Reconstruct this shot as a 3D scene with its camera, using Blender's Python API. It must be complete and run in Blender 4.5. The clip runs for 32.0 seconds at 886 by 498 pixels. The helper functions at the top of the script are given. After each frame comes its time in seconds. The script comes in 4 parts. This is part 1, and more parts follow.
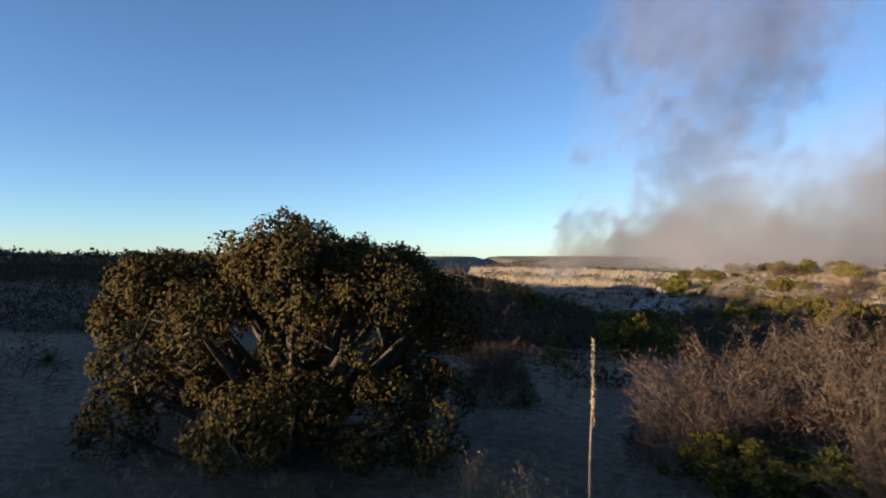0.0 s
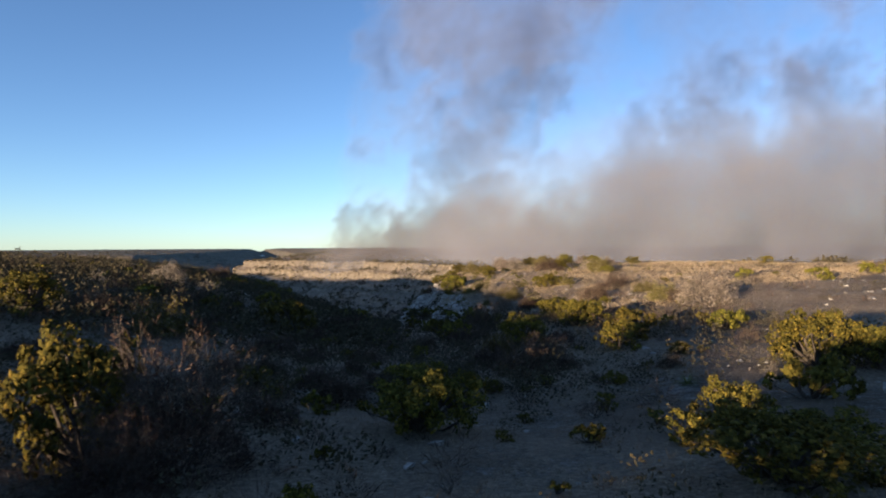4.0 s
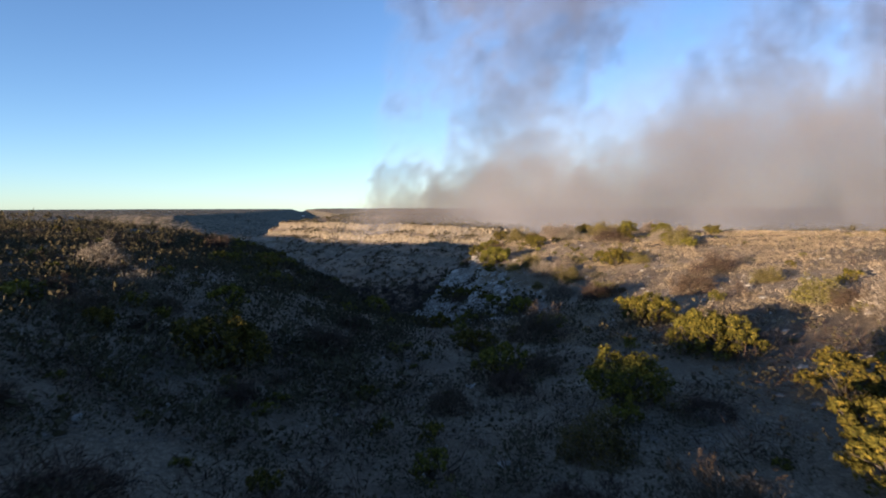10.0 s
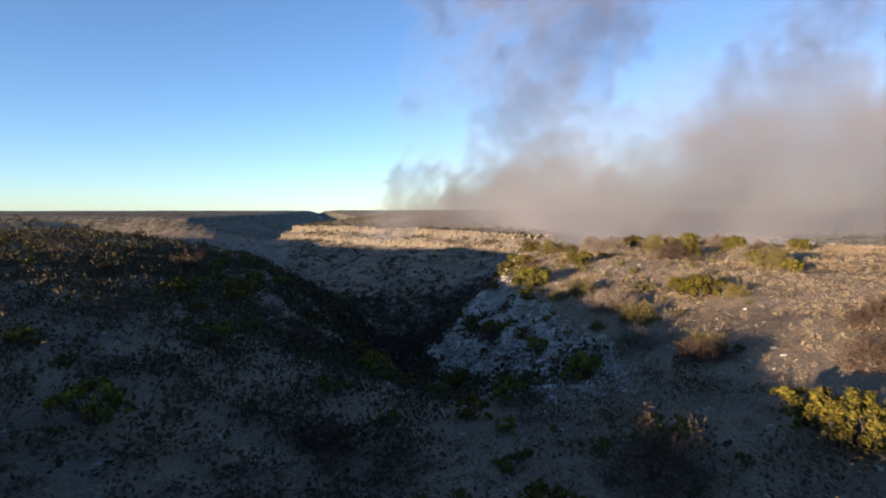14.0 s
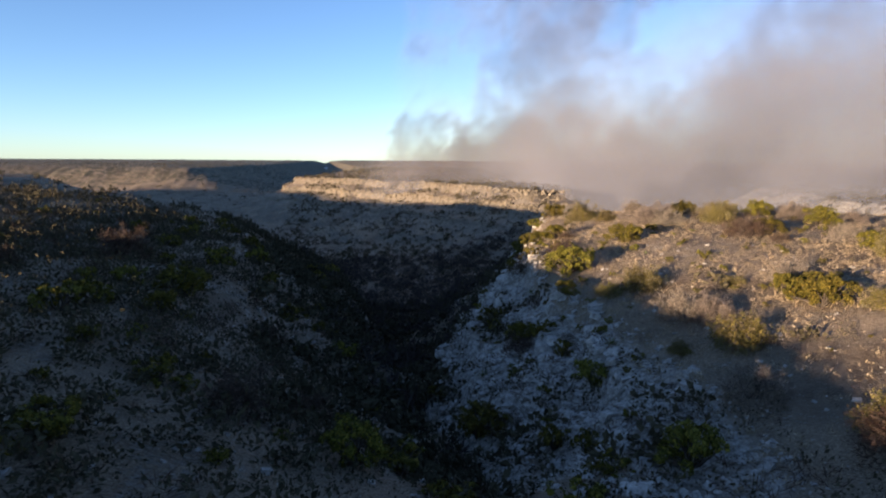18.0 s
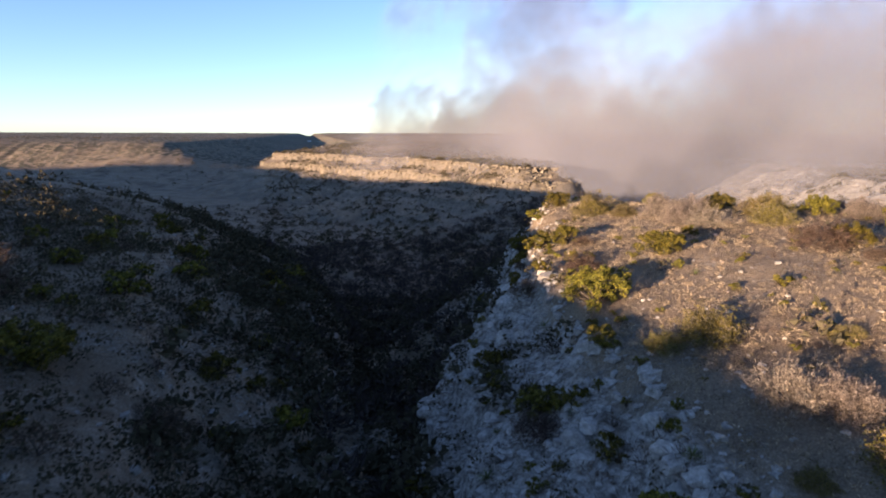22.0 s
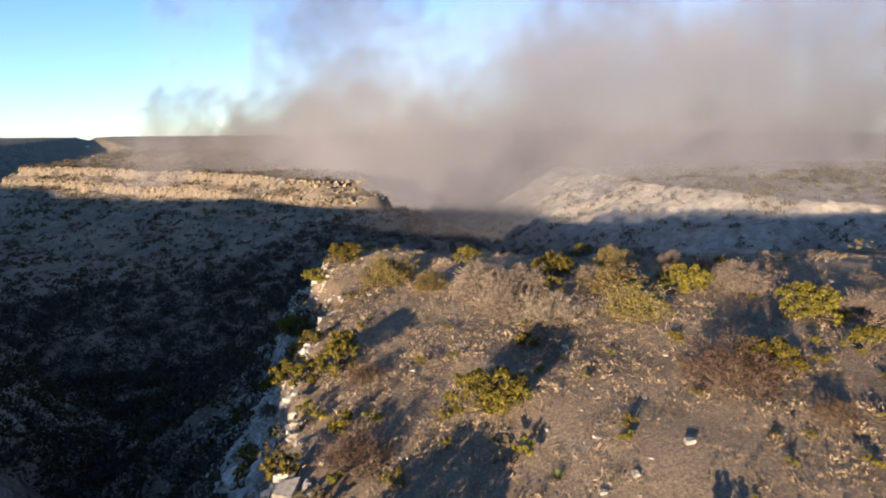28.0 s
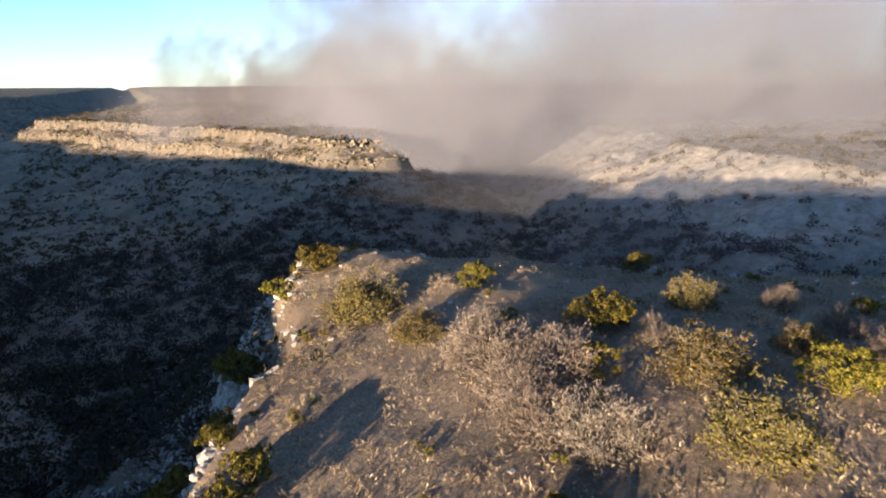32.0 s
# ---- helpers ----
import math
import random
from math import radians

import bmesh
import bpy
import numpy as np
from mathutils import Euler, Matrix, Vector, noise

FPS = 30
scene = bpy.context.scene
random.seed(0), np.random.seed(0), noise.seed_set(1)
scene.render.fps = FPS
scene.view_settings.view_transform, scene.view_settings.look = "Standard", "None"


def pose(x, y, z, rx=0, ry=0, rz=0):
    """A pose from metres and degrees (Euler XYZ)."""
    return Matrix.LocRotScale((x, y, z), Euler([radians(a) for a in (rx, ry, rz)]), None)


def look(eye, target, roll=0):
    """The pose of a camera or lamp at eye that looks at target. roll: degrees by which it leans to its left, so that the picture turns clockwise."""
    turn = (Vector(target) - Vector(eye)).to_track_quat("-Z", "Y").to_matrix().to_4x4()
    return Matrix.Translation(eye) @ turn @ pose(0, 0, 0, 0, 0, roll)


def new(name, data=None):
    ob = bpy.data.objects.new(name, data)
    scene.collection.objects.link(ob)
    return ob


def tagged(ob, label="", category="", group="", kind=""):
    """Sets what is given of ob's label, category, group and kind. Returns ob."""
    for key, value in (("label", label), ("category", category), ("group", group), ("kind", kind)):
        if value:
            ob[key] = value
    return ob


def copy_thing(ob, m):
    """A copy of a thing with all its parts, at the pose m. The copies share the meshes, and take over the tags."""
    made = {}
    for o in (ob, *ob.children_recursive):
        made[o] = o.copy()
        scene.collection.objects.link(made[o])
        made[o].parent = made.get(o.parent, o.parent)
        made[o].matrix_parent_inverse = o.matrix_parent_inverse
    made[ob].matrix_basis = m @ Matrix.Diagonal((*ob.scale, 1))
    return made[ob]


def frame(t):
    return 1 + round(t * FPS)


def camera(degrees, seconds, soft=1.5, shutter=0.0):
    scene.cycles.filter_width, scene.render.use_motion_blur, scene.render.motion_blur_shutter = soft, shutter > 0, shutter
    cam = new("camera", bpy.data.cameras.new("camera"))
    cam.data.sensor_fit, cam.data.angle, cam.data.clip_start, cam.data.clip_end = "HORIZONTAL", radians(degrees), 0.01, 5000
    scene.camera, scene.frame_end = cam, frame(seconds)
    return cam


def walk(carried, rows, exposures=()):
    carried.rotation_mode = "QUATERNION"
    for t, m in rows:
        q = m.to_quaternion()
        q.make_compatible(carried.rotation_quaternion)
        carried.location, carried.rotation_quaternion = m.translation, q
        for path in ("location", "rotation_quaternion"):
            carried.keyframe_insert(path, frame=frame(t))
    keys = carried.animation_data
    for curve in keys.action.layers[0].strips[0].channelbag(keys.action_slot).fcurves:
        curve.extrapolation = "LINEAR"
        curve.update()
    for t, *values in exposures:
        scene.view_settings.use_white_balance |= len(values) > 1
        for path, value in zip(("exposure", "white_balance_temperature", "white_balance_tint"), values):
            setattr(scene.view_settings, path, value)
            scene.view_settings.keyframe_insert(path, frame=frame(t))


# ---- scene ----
cam = camera(71.7, 32.0, soft=1.9, shutter=0.5)
METRES, EYE, TILT, LEAN, TURN = 140.0, 2.6, 0.6, 0.0, 0.0
ROWS = [
    (0.0, 0.0, 0.0, 0.0, 0.0, 0.0, -0.0),
    (0.5, -0.0002, 0.0055, 0.0007, 0.07, 0.02, -0.03),
    (1.0, -0.0003, 0.0122, 0.0017, -0.34, 0.03, -0.07),
    (1.5, 0.0005, 0.0193, 0.0025, -2.11, 0.05, 0.02),
    (2.0, 0.0027, 0.0272, 0.0041, -5.81, 0.06, 0.12),
    (2.5, 0.0057, 0.0358, 0.0056, -11.24, 0.01, 0.14),
    (3.0, 0.0089, 0.0437, 0.0068, -15.38, -0.04, 0.13),
    (3.5, 0.0122, 0.0513, 0.0075, -18.42, -0.16, 0.13),
    (4.0, 0.0151, 0.0589, 0.0078, -20.39, -0.8, 0.14),
    (4.5, 0.0181, 0.0671, 0.0079, -21.54, -1.45, 0.15),
    (6.5, 0.0339, 0.1069, 0.0074, -22.69, -4.09, 0.08),
    (7.0, 0.0395, 0.12, 0.0071, -22.09, -4.6, 0.08),
    (7.5, 0.0452, 0.1326, 0.007, -20.13, -4.61, 0.04),
    (8.0, 0.0506, 0.1451, 0.0073, -18.8, -4.57, -0.0),
    (8.5, 0.0554, 0.1579, 0.0082, -17.98, -4.56, 0.0),
    (9.0, 0.0597, 0.1717, 0.0097, -17.56, -4.52, -0.01),
    (9.5, 0.0642, 0.1866, 0.0113, -17.06, -4.49, -0.01),
    (10.0, 0.0689, 0.2024, 0.0125, -16.67, -4.47, -0.02),
    (10.5, 0.074, 0.2195, 0.0135, -16.3, -4.44, -0.01),
    (11.0, 0.0787, 0.2367, 0.0145, -15.98, -4.41, -0.04),
    (11.5, 0.0836, 0.2543, 0.0151, -15.71, -4.39, -0.06),
    (12.0, 0.0886, 0.2722, 0.0156, -15.48, -4.37, -0.09),
    (12.5, 0.0931, 0.2904, 0.0163, -15.31, -4.36, -0.08),
    (13.0, 0.0971, 0.3089, 0.0171, -15.23, -4.36, -0.12),
    (13.5, 0.1008, 0.3275, 0.0182, -15.13, -4.33, -0.11),
    (14.0, 0.1046, 0.3467, 0.0192, -15.05, -4.31, -0.11),
    (14.5, 0.1084, 0.3657, 0.0203, -15.01, -4.3, -0.1),
    (16.5, 0.1229, 0.4359, 0.0245, -14.76, -4.14, -0.54),
    (17.0, 0.127, 0.4513, 0.0257, -14.67, -4.14, -0.54),
    (17.5, 0.1311, 0.4662, 0.0262, -14.57, -4.81, -0.52),
    (18.0, 0.1353, 0.4806, 0.0267, -14.4, -8.88, -0.5),
    (18.5, 0.1394, 0.4951, 0.0277, -14.23, -10.28, -0.5),
    (19.0, 0.1434, 0.51, 0.028, -14.17, -10.96, -0.49),
    (19.5, 0.1474, 0.5251, 0.0287, -14.08, -11.49, -0.47),
    (20.0, 0.1513, 0.5405, 0.0293, -14.01, -11.45, -0.45),
    (20.5, 0.1555, 0.5564, 0.0298, -13.93, -11.43, -0.44),
    (21.0, 0.16, 0.5726, 0.0304, -14.62, -11.42, -0.42),
    (21.5, 0.1641, 0.5892, 0.0328, -15.18, -11.43, -0.4),
    (22.0, 0.1689, 0.6056, 0.036, -15.73, -11.41, -0.35),
    (22.5, 0.1747, 0.6216, 0.0387, -20.09, -11.41, -0.26),
    (23.0, 0.1804, 0.6369, 0.0413, -27.43, -11.45, -0.14),
    (23.5, 0.1871, 0.6521, 0.0446, -30.85, -11.52, 0.0),
    (24.0, 0.1952, 0.6666, 0.0479, -32.09, -11.51, -0.01),
    (24.5, 0.204, 0.68, 0.0511, -32.64, -11.52, 0.03),
    (25.0, 0.2146, 0.6939, 0.054, -32.8, -11.51, 0.06),
    (25.5, 0.2256, 0.7075, 0.0563, -32.88, -11.51, 0.09),
    (27.5, 0.271, 0.7649, 0.0612, -33.13, -11.35, 0.03),
    (28.0, 0.2858, 0.7817, 0.0616, -33.03, -11.37, 0.15),
    (28.5, 0.2979, 0.7954, 0.0635, -33.05, -11.36, 0.12),
    (29.0, 0.3103, 0.8092, 0.0646, -32.59, -11.34, 0.08),
    (29.5, 0.3235, 0.8247, 0.0643, -32.02, -12.07, -0.07),
    (30.0, 0.3359, 0.8393, 0.0652, -31.43, -15.11, -0.08),
    (30.5, 0.3472, 0.854, 0.0657, -30.85, -15.6, -0.3),
    (31.0, 0.3593, 0.8683, 0.0667, -30.4, -15.73, -0.11),
    (31.5, 0.3717, 0.8848, 0.0661, -30.2, -15.63, -0.11),
    (32.0, 0.3827, 0.899, 0.0682, -30.01, -15.7, -0.02),
]
walk(cam, [(t, pose(0, 0, EYE, TILT, LEAN, TURN) @ pose(METRES * x, METRES * y, METRES * z, 90 + pitch, roll, yaw)) for t, x, y, z, yaw, pitch, roll in ROWS],
     exposures=((0.0, 1.48, 6500, 10), (5.0, 1.56, 6500, 11), (14.0, 1.66, 6550, 12), (17.5, 1.70, 6550, 13), (20.0, 1.92, 6850, 22), (24.0, 1.98, 6650, 17), (28.0, 1.88, 6500, 11), (32.0, 2.06, 6450, 10)))

# ---- world, sun, exposure ----
SUN_AZ, SUN_EL = 240.0, 5.0          # degrees clockwise from +y, degrees up
TO_SUN = Vector((math.sin(radians(SUN_AZ)) * math.cos(radians(SUN_EL)),
                 math.cos(radians(SUN_AZ)) * math.cos(radians(SUN_EL)), math.sin(radians(SUN_EL))))
world = bpy.data.worlds.new("sky")
scene.world = world
world.use_nodes = True
wn = world.node_tree
sky = wn.nodes.new("ShaderNodeTexSky")
sky.sky_type = "NISHITA"
sky.sun_disc = False
sky.sun_elevation = radians(15.0)
sky.sun_rotation = radians(SUN_AZ)
sky.air_density, sky.dust_density, sky.ozone_density = 0.8, 0.1, 2.2
wn.nodes["Background"].inputs["Strength"].default_value = 0.093
tint = wn.nodes.new("ShaderNodeMix")
tint.data_type, tint.blend_type = "RGBA", "MULTIPLY"
tint.inputs[0].default_value, tint.inputs[7].default_value = 1.0, (0.495, 0.605, 0.715, 1)
wn.links.new(sky.outputs[0], tint.inputs[6])
wn.links.new(tint.outputs[2], wn.nodes["Background"].inputs["Color"])
sun = new("sun", bpy.data.lights.new("sun", "SUN"))
sun.data.energy, sun.data.angle, sun.data.color = 5.0, radians(0.6), (1.0, 0.765, 0.53)
sun.matrix_world = look((0, 0, 60), Vector((0, 0, 60)) - TO_SUN)

# ---- numeric noise for the terrain ----
def hash2(ix, iy, seed):
    h = (ix.astype(np.int64) * 374761393 + iy.astype(np.int64) * 668265263 + seed * 1274126177) & 0xFFFFFFFF
    h = ((h ^ (h >> 13)) * 1274126177) & 0xFFFFFFFF
    return ((h ^ (h >> 16)) & 0xFFFF) / 65535.0


def vnoise(x, y, seed=0):
    ix, iy = np.floor(x), np.floor(y)
    fx, fy = x - ix, y - iy
    fx, fy = fx * fx * (3 - 2 * fx), fy * fy * (3 - 2 * fy)
    a = hash2(ix, iy, seed) * (1 - fx) + hash2(ix + 1, iy, seed) * fx
    b = hash2(ix, iy + 1, seed) * (1 - fx) + hash2(ix + 1, iy + 1, seed) * fx
    return (a * (1 - fy) + b * fy) * 2 - 1


def fbm(x, y, size, seed=0, octaves=3):
    total, gain = 0.0, 1.0
    for k in range(octaves):
        total = total + gain * vnoise(x / size + 17.3 * k, y / size - 9.1 * k, seed + k)
        gain, size = gain * 0.5, size * 0.47
    return total


def sstep(a, b, x):
    u = np.clip((x - a) / (b - a), 0, 1)
    return u * u * (3 - 2 * u)


def edge_distance(x, y, outline):
    """Signed distance to a closed outline, positive inside, and how far along the open run the nearest point lies."""
    best = np.full(x.shape, 1e9)
    inside = np.zeros(x.shape, bool)
    n = len(outline)
    for k in range(n):
        (ax, ay), (bx, by) = outline[k], outline[(k + 1) % n]
        dx, dy = bx - ax, by - ay
        u = np.clip(((x - ax) * dx + (y - ay) * dy) / (dx * dx + dy * dy), 0, 1)
        best = np.minimum(best, (x - ax - u * dx) ** 2 + (y - ay - u * dy) ** 2)
        if ay != by:
            cross = (ay > y) != (by > y)
            inside ^= cross & (x < (bx - ax) * (y - ay) / (by - ay) + ax)
    return np.where(inside, 1, -1) * np.sqrt(best)


# ---- the plan: rims of the high ground round the canyons ----
NEAR_RIM = [(-3000, 520), (-420, 380), (-160, 330), (-60, 285), (-8, 240), (12, 214), (13, 180), (10, 150), (14, 125),
            (20, 103), (26, 90), (34, 93), (40, 104), (44, 118), (50, 136), (56, 151), (62, 166), (68, 180), (74, 191),
            (84, 184), (92, 172), (101, 157), (125, 141), (165, 122), (260, 80), (600, -40), (3000, -600), (3000, -4000), (-3000, -4000)]
MESA_RIM = [(26, 605), (58, 545), (88, 481), (118, 410), (140, 352), (152, 352), (163, 385), (185, 430), (235, 520),
            (310, 640), (520, 900), (3600, 1500), (3600, 4600), (340, 4600), (160, 1200), (70, 760)]
EAST_RIM = [(290, 335), (258, 288), (234, 246), (224, 210), (238, 172), (330, 105), (600, 0), (3600, -400), (3600, 1250), (620, 820), (350, 540), (300, 400)]
WEST_RIM = [(-285, 985), (-190, 945), (-98, 900), (-62, 1150), (10, 1600), (240, 4600), (-3600, 4600), (-3600, 1500), (-420, 960)]


def near_top(x, y):
    """Height of the near upland: a plateau with a shallow draw that leads into the canyon's head."""
    axis = np.interp(y, [-20, 10, 44, 63, 90, 140], [6, 9, 16, 18, 28, 30])
    deep = np.interp(y, [-5, 12, 30, 44, 63, 90, 120, 170], [0, 0.6, 2.7, 4.0, 5.6, 6.2, 5.0, 3.0])
    dx = x - axis
    h = 0.3 - deep * np.exp(-np.abs(dx / np.where(dx < 0, 17.0, 31.0)) ** 1.8)
    h = h + 1.6 * sstep(-10, -70, x) * sstep(10, 60, y) - 1.0 * sstep(50, 120, x) * sstep(90, 30, y)
    h = h - 1.1 * np.exp(-((x - 40) / 9) ** 2 - ((y - 78) / 24) ** 2)
    # unseen high ground sunward, behind and beside the start; crest shaped to cast shade
    s = -(0.87 * x + 0.5 * y)
    p = 0.5 * x - 0.87 * y
    crest = np.interp(p, [-700, -500, -420, -330, -230, -160, -118, -95, -80, -67, -60, -55, -46, -38, -30, -27, -22.9, -22.2, -18.2, -17, -13.5, -11, -9.5, -7, -3],
                      [35.9, 17.1, 9.7, 11.8, 12.2, 9.6, 8.9, 9.4, 10.1, 9.9, 9.5, 9.0, 8.6, 9.1, 9.3, 8.9, 8.5, 6.4, 7.2, 8.6, 8.0, 7.7, 7.4, 7.5, 8.0])
    h = h + crest * sstep(14, 85, s) + 8 * sstep(95, 400, s)
    return h


def drop_plain(d, cliff, slope):
    return cliff * sstep(0, 2.0, d) + slope * d


def drop_wall(d, y):
    """The rocky east wall of the side canyon: a stony shoulder that narrows towards the tip, broken cliffs, scree below."""
    ledge = np.interp(y, [120, 140, 165], [8.5, 6.5, 1.2])
    over = d - ledge
    return (0.9 * sstep(0, 1.2, d) + 0.44 * np.minimum(d, ledge) + 2.6 * sstep(0, 1.0, over) + 0.5 * np.clip(over - 1, 0, 2) + 5.2 * sstep(3, 5.0, over)
            + 0.64 * np.clip(over - 4, 0, None))


def drop_bands(d):
    """Two limestone bands with a bench between them over a long slope of scree."""
    return (4.2 * sstep(0, 1.2, d) + 0.28 * np.clip(d - 1, 0, 9) + 4.0 * sstep(10, 11.5, d)
            + 0.30 * np.clip(d - 11, 0, 16) + 1.6 * sstep(27, 28.5, d) + 0.36 * np.clip(d - 28, 0, None))


def height(x, y):
    x, y = np.asarray(x, float), np.asarray(y, float)
    far = np.hypot(x, y)
    rag = 2.6 * fbm(x, y, 17, 3) + 1.2 * fbm(x, y, 4.5, 8, 2)
    ragfar = 9.0 * fbm(x, y, 46, 21) + 3.0 * fbm(x, y, 12, 31, 2)
    floor = np.interp(y, [60, 113, 148, 190, 235], [-9, -15, -22, -31, -38]) + 1.2 * fbm(x, y, 30, 40)
    floor = np.where(y > 235, np.interp(y, [235, 620, 950], [-38, -37, -33]) + 3 * fbm(x, y, 90, 41), floor)
    # near upland
    d = edge_distance(x, y, NEAR_RIM) + rag * np.clip((far - 30) / 60, 0.25, 1)
    east = sstep(26, 40, x)
    droop = 4.2 + east * (-1.7 + 1.9 * sstep(138, 168, y)) + 3.5 * sstep(150, 215, y) * sstep(40, 20, x)
    top = near_top(x, y) - droop * np.exp(-np.clip(d, 0, None) / (20 + 3 * east)) * sstep(60, 110, y) * sstep(-60, 0, x)
    top = top + 0.35 * fbm(x, y, 14, 51) + 0.10 * fbm(x, y, 3.0, 52, 3)
    fall = drop_plain(-d, 0.5, 0.46) * (1 - east) + drop_wall(-d, y) * east
    h = np.where(d > 0, top, top - fall + (0.35 + 0.45 * east) * fbm(x, y, 5, 55))
    h = np.maximum(h, floor)
    # the mesa across the main canyon
    d = edge_distance(x, y, MESA_RIM) + ragfar * 0.6
    top = np.interp(y, [340, 420, 500, 600], [-7.6, -7.4, -7.8, -8.8]) + 7.0 * sstep(4, 75, d) + 0.8 * fbm(x, y, 25, 60)
    h = np.maximum(h, np.where(d > 0, top, top - drop_bands(-d) + 0.7 * fbm(x, y, 7, 61)))
    # the long slope to the east
    d = edge_distance(x, y, EAST_RIM) + ragfar * 0.8
    top = -9.0 + 2.0 * sstep(0, 90, d) + 0.8 * fbm(x, y, 25, 70)
    h = np.maximum(h, np.where(d > 0, top, top - drop_plain(-d, 0.6, 0.42) + 1.2 * fbm(x, y, 8, 71)))
    # the farther mesa
    d = edge_distance(x, y, WEST_RIM) + 0.5 * ragfar
    top = -6.0 + 3 * sstep(0, 90, d) + 1.0 * fbm(x, y, 60, 80)
    h = np.maximum(h, np.where(d > 0, top, top - 0.62 * drop_bands(-d) + 0.9 * fbm(x, y, 9, 81)))
    return h


def spread(start, stop, fine, lo, hi, mid, step_mid, grow):
    """Grid lines: even and close in the middle, wider apart outwards."""
    lines = list(np.arange(lo, hi + 0.01, fine))
    for sign, edge, limit, m in ((1, hi, stop, mid[1]), (-1, lo, start, mid[0])):
        p, step = edge, fine
        out = []
        while sign * p < sign * limit:
            inside_mid = sign * p < sign * m
            step = min(step * 1.12, step_mid) if inside_mid else step * grow
            p += sign * step
            out.append(p)
        lines += out
    return np.array(sorted(lines))


# ---- materials ----
def material(name):
    m = bpy.data.materials.new(name)
    m.use_nodes = True
    return m, m.node_tree, m.node_tree.nodes["Principled BSDF"]


def node(tree, kind, **values):
    n = tree.nodes.new(kind)
    for key, value in values.items():
        n.inputs[key].default_value = value
    return n


def noise_node(tree, scale, detail=4.0, rough=0.6, vector=None):
    n = node(tree, "ShaderNodeTexNoise", Scale=scale, Detail=detail, Roughness=rough)
    if vector is not None:
        tree.links.new(vector, n.inputs["Vector"])
    return n


def ramp(tree, source, stops):
    r = tree.nodes.new("ShaderNodeValToRGB")
    e = r.color_ramp.elements
    while len(e) < len(stops):
        e.new(0.5)
    for k, (p, c) in enumerate(stops):
        e[k].position = p
        e[k].color = (*c, 1) if len(c) == 3 else c
    tree.links.new(source, r.inputs[0])
    return r


def mix(tree, fac, a, b, blend="MIX"):
    m = tree.nodes.new("ShaderNodeMix")
    m.data_type, m.blend_type = "RGBA", blend
    for socket, value in ((m.inputs[0], fac), (m.inputs[6], a), (m.inputs[7], b)):
        if isinstance(value, (int, float)):
            socket.default_value = value
        elif isinstance(value, tuple):
            socket.default_value = (*value, 1)
        else:
            tree.links.new(value, socket)
    return m.outputs[2]


def maths(tree, op, a, b=0.0, clamp=False):
    m = tree.nodes.new("ShaderNodeMath")
    m.operation, m.use_clamp = op, clamp
    for socket, value in ((m.inputs[0], a), (m.inputs[1], b)):
        if isinstance(value, (int, float)):
            socket.default_value = value
        else:
            tree.links.new(value, socket)
    return m.outputs[0]


def bump(tree, bsdf, source, strength, distance):
    b = node(tree, "ShaderNodeBump", Strength=strength, Distance=distance)
    tree.links.new(source, b.inputs["Height"])
    tree.links.new(b.outputs[0], bsdf.inputs["Normal"])


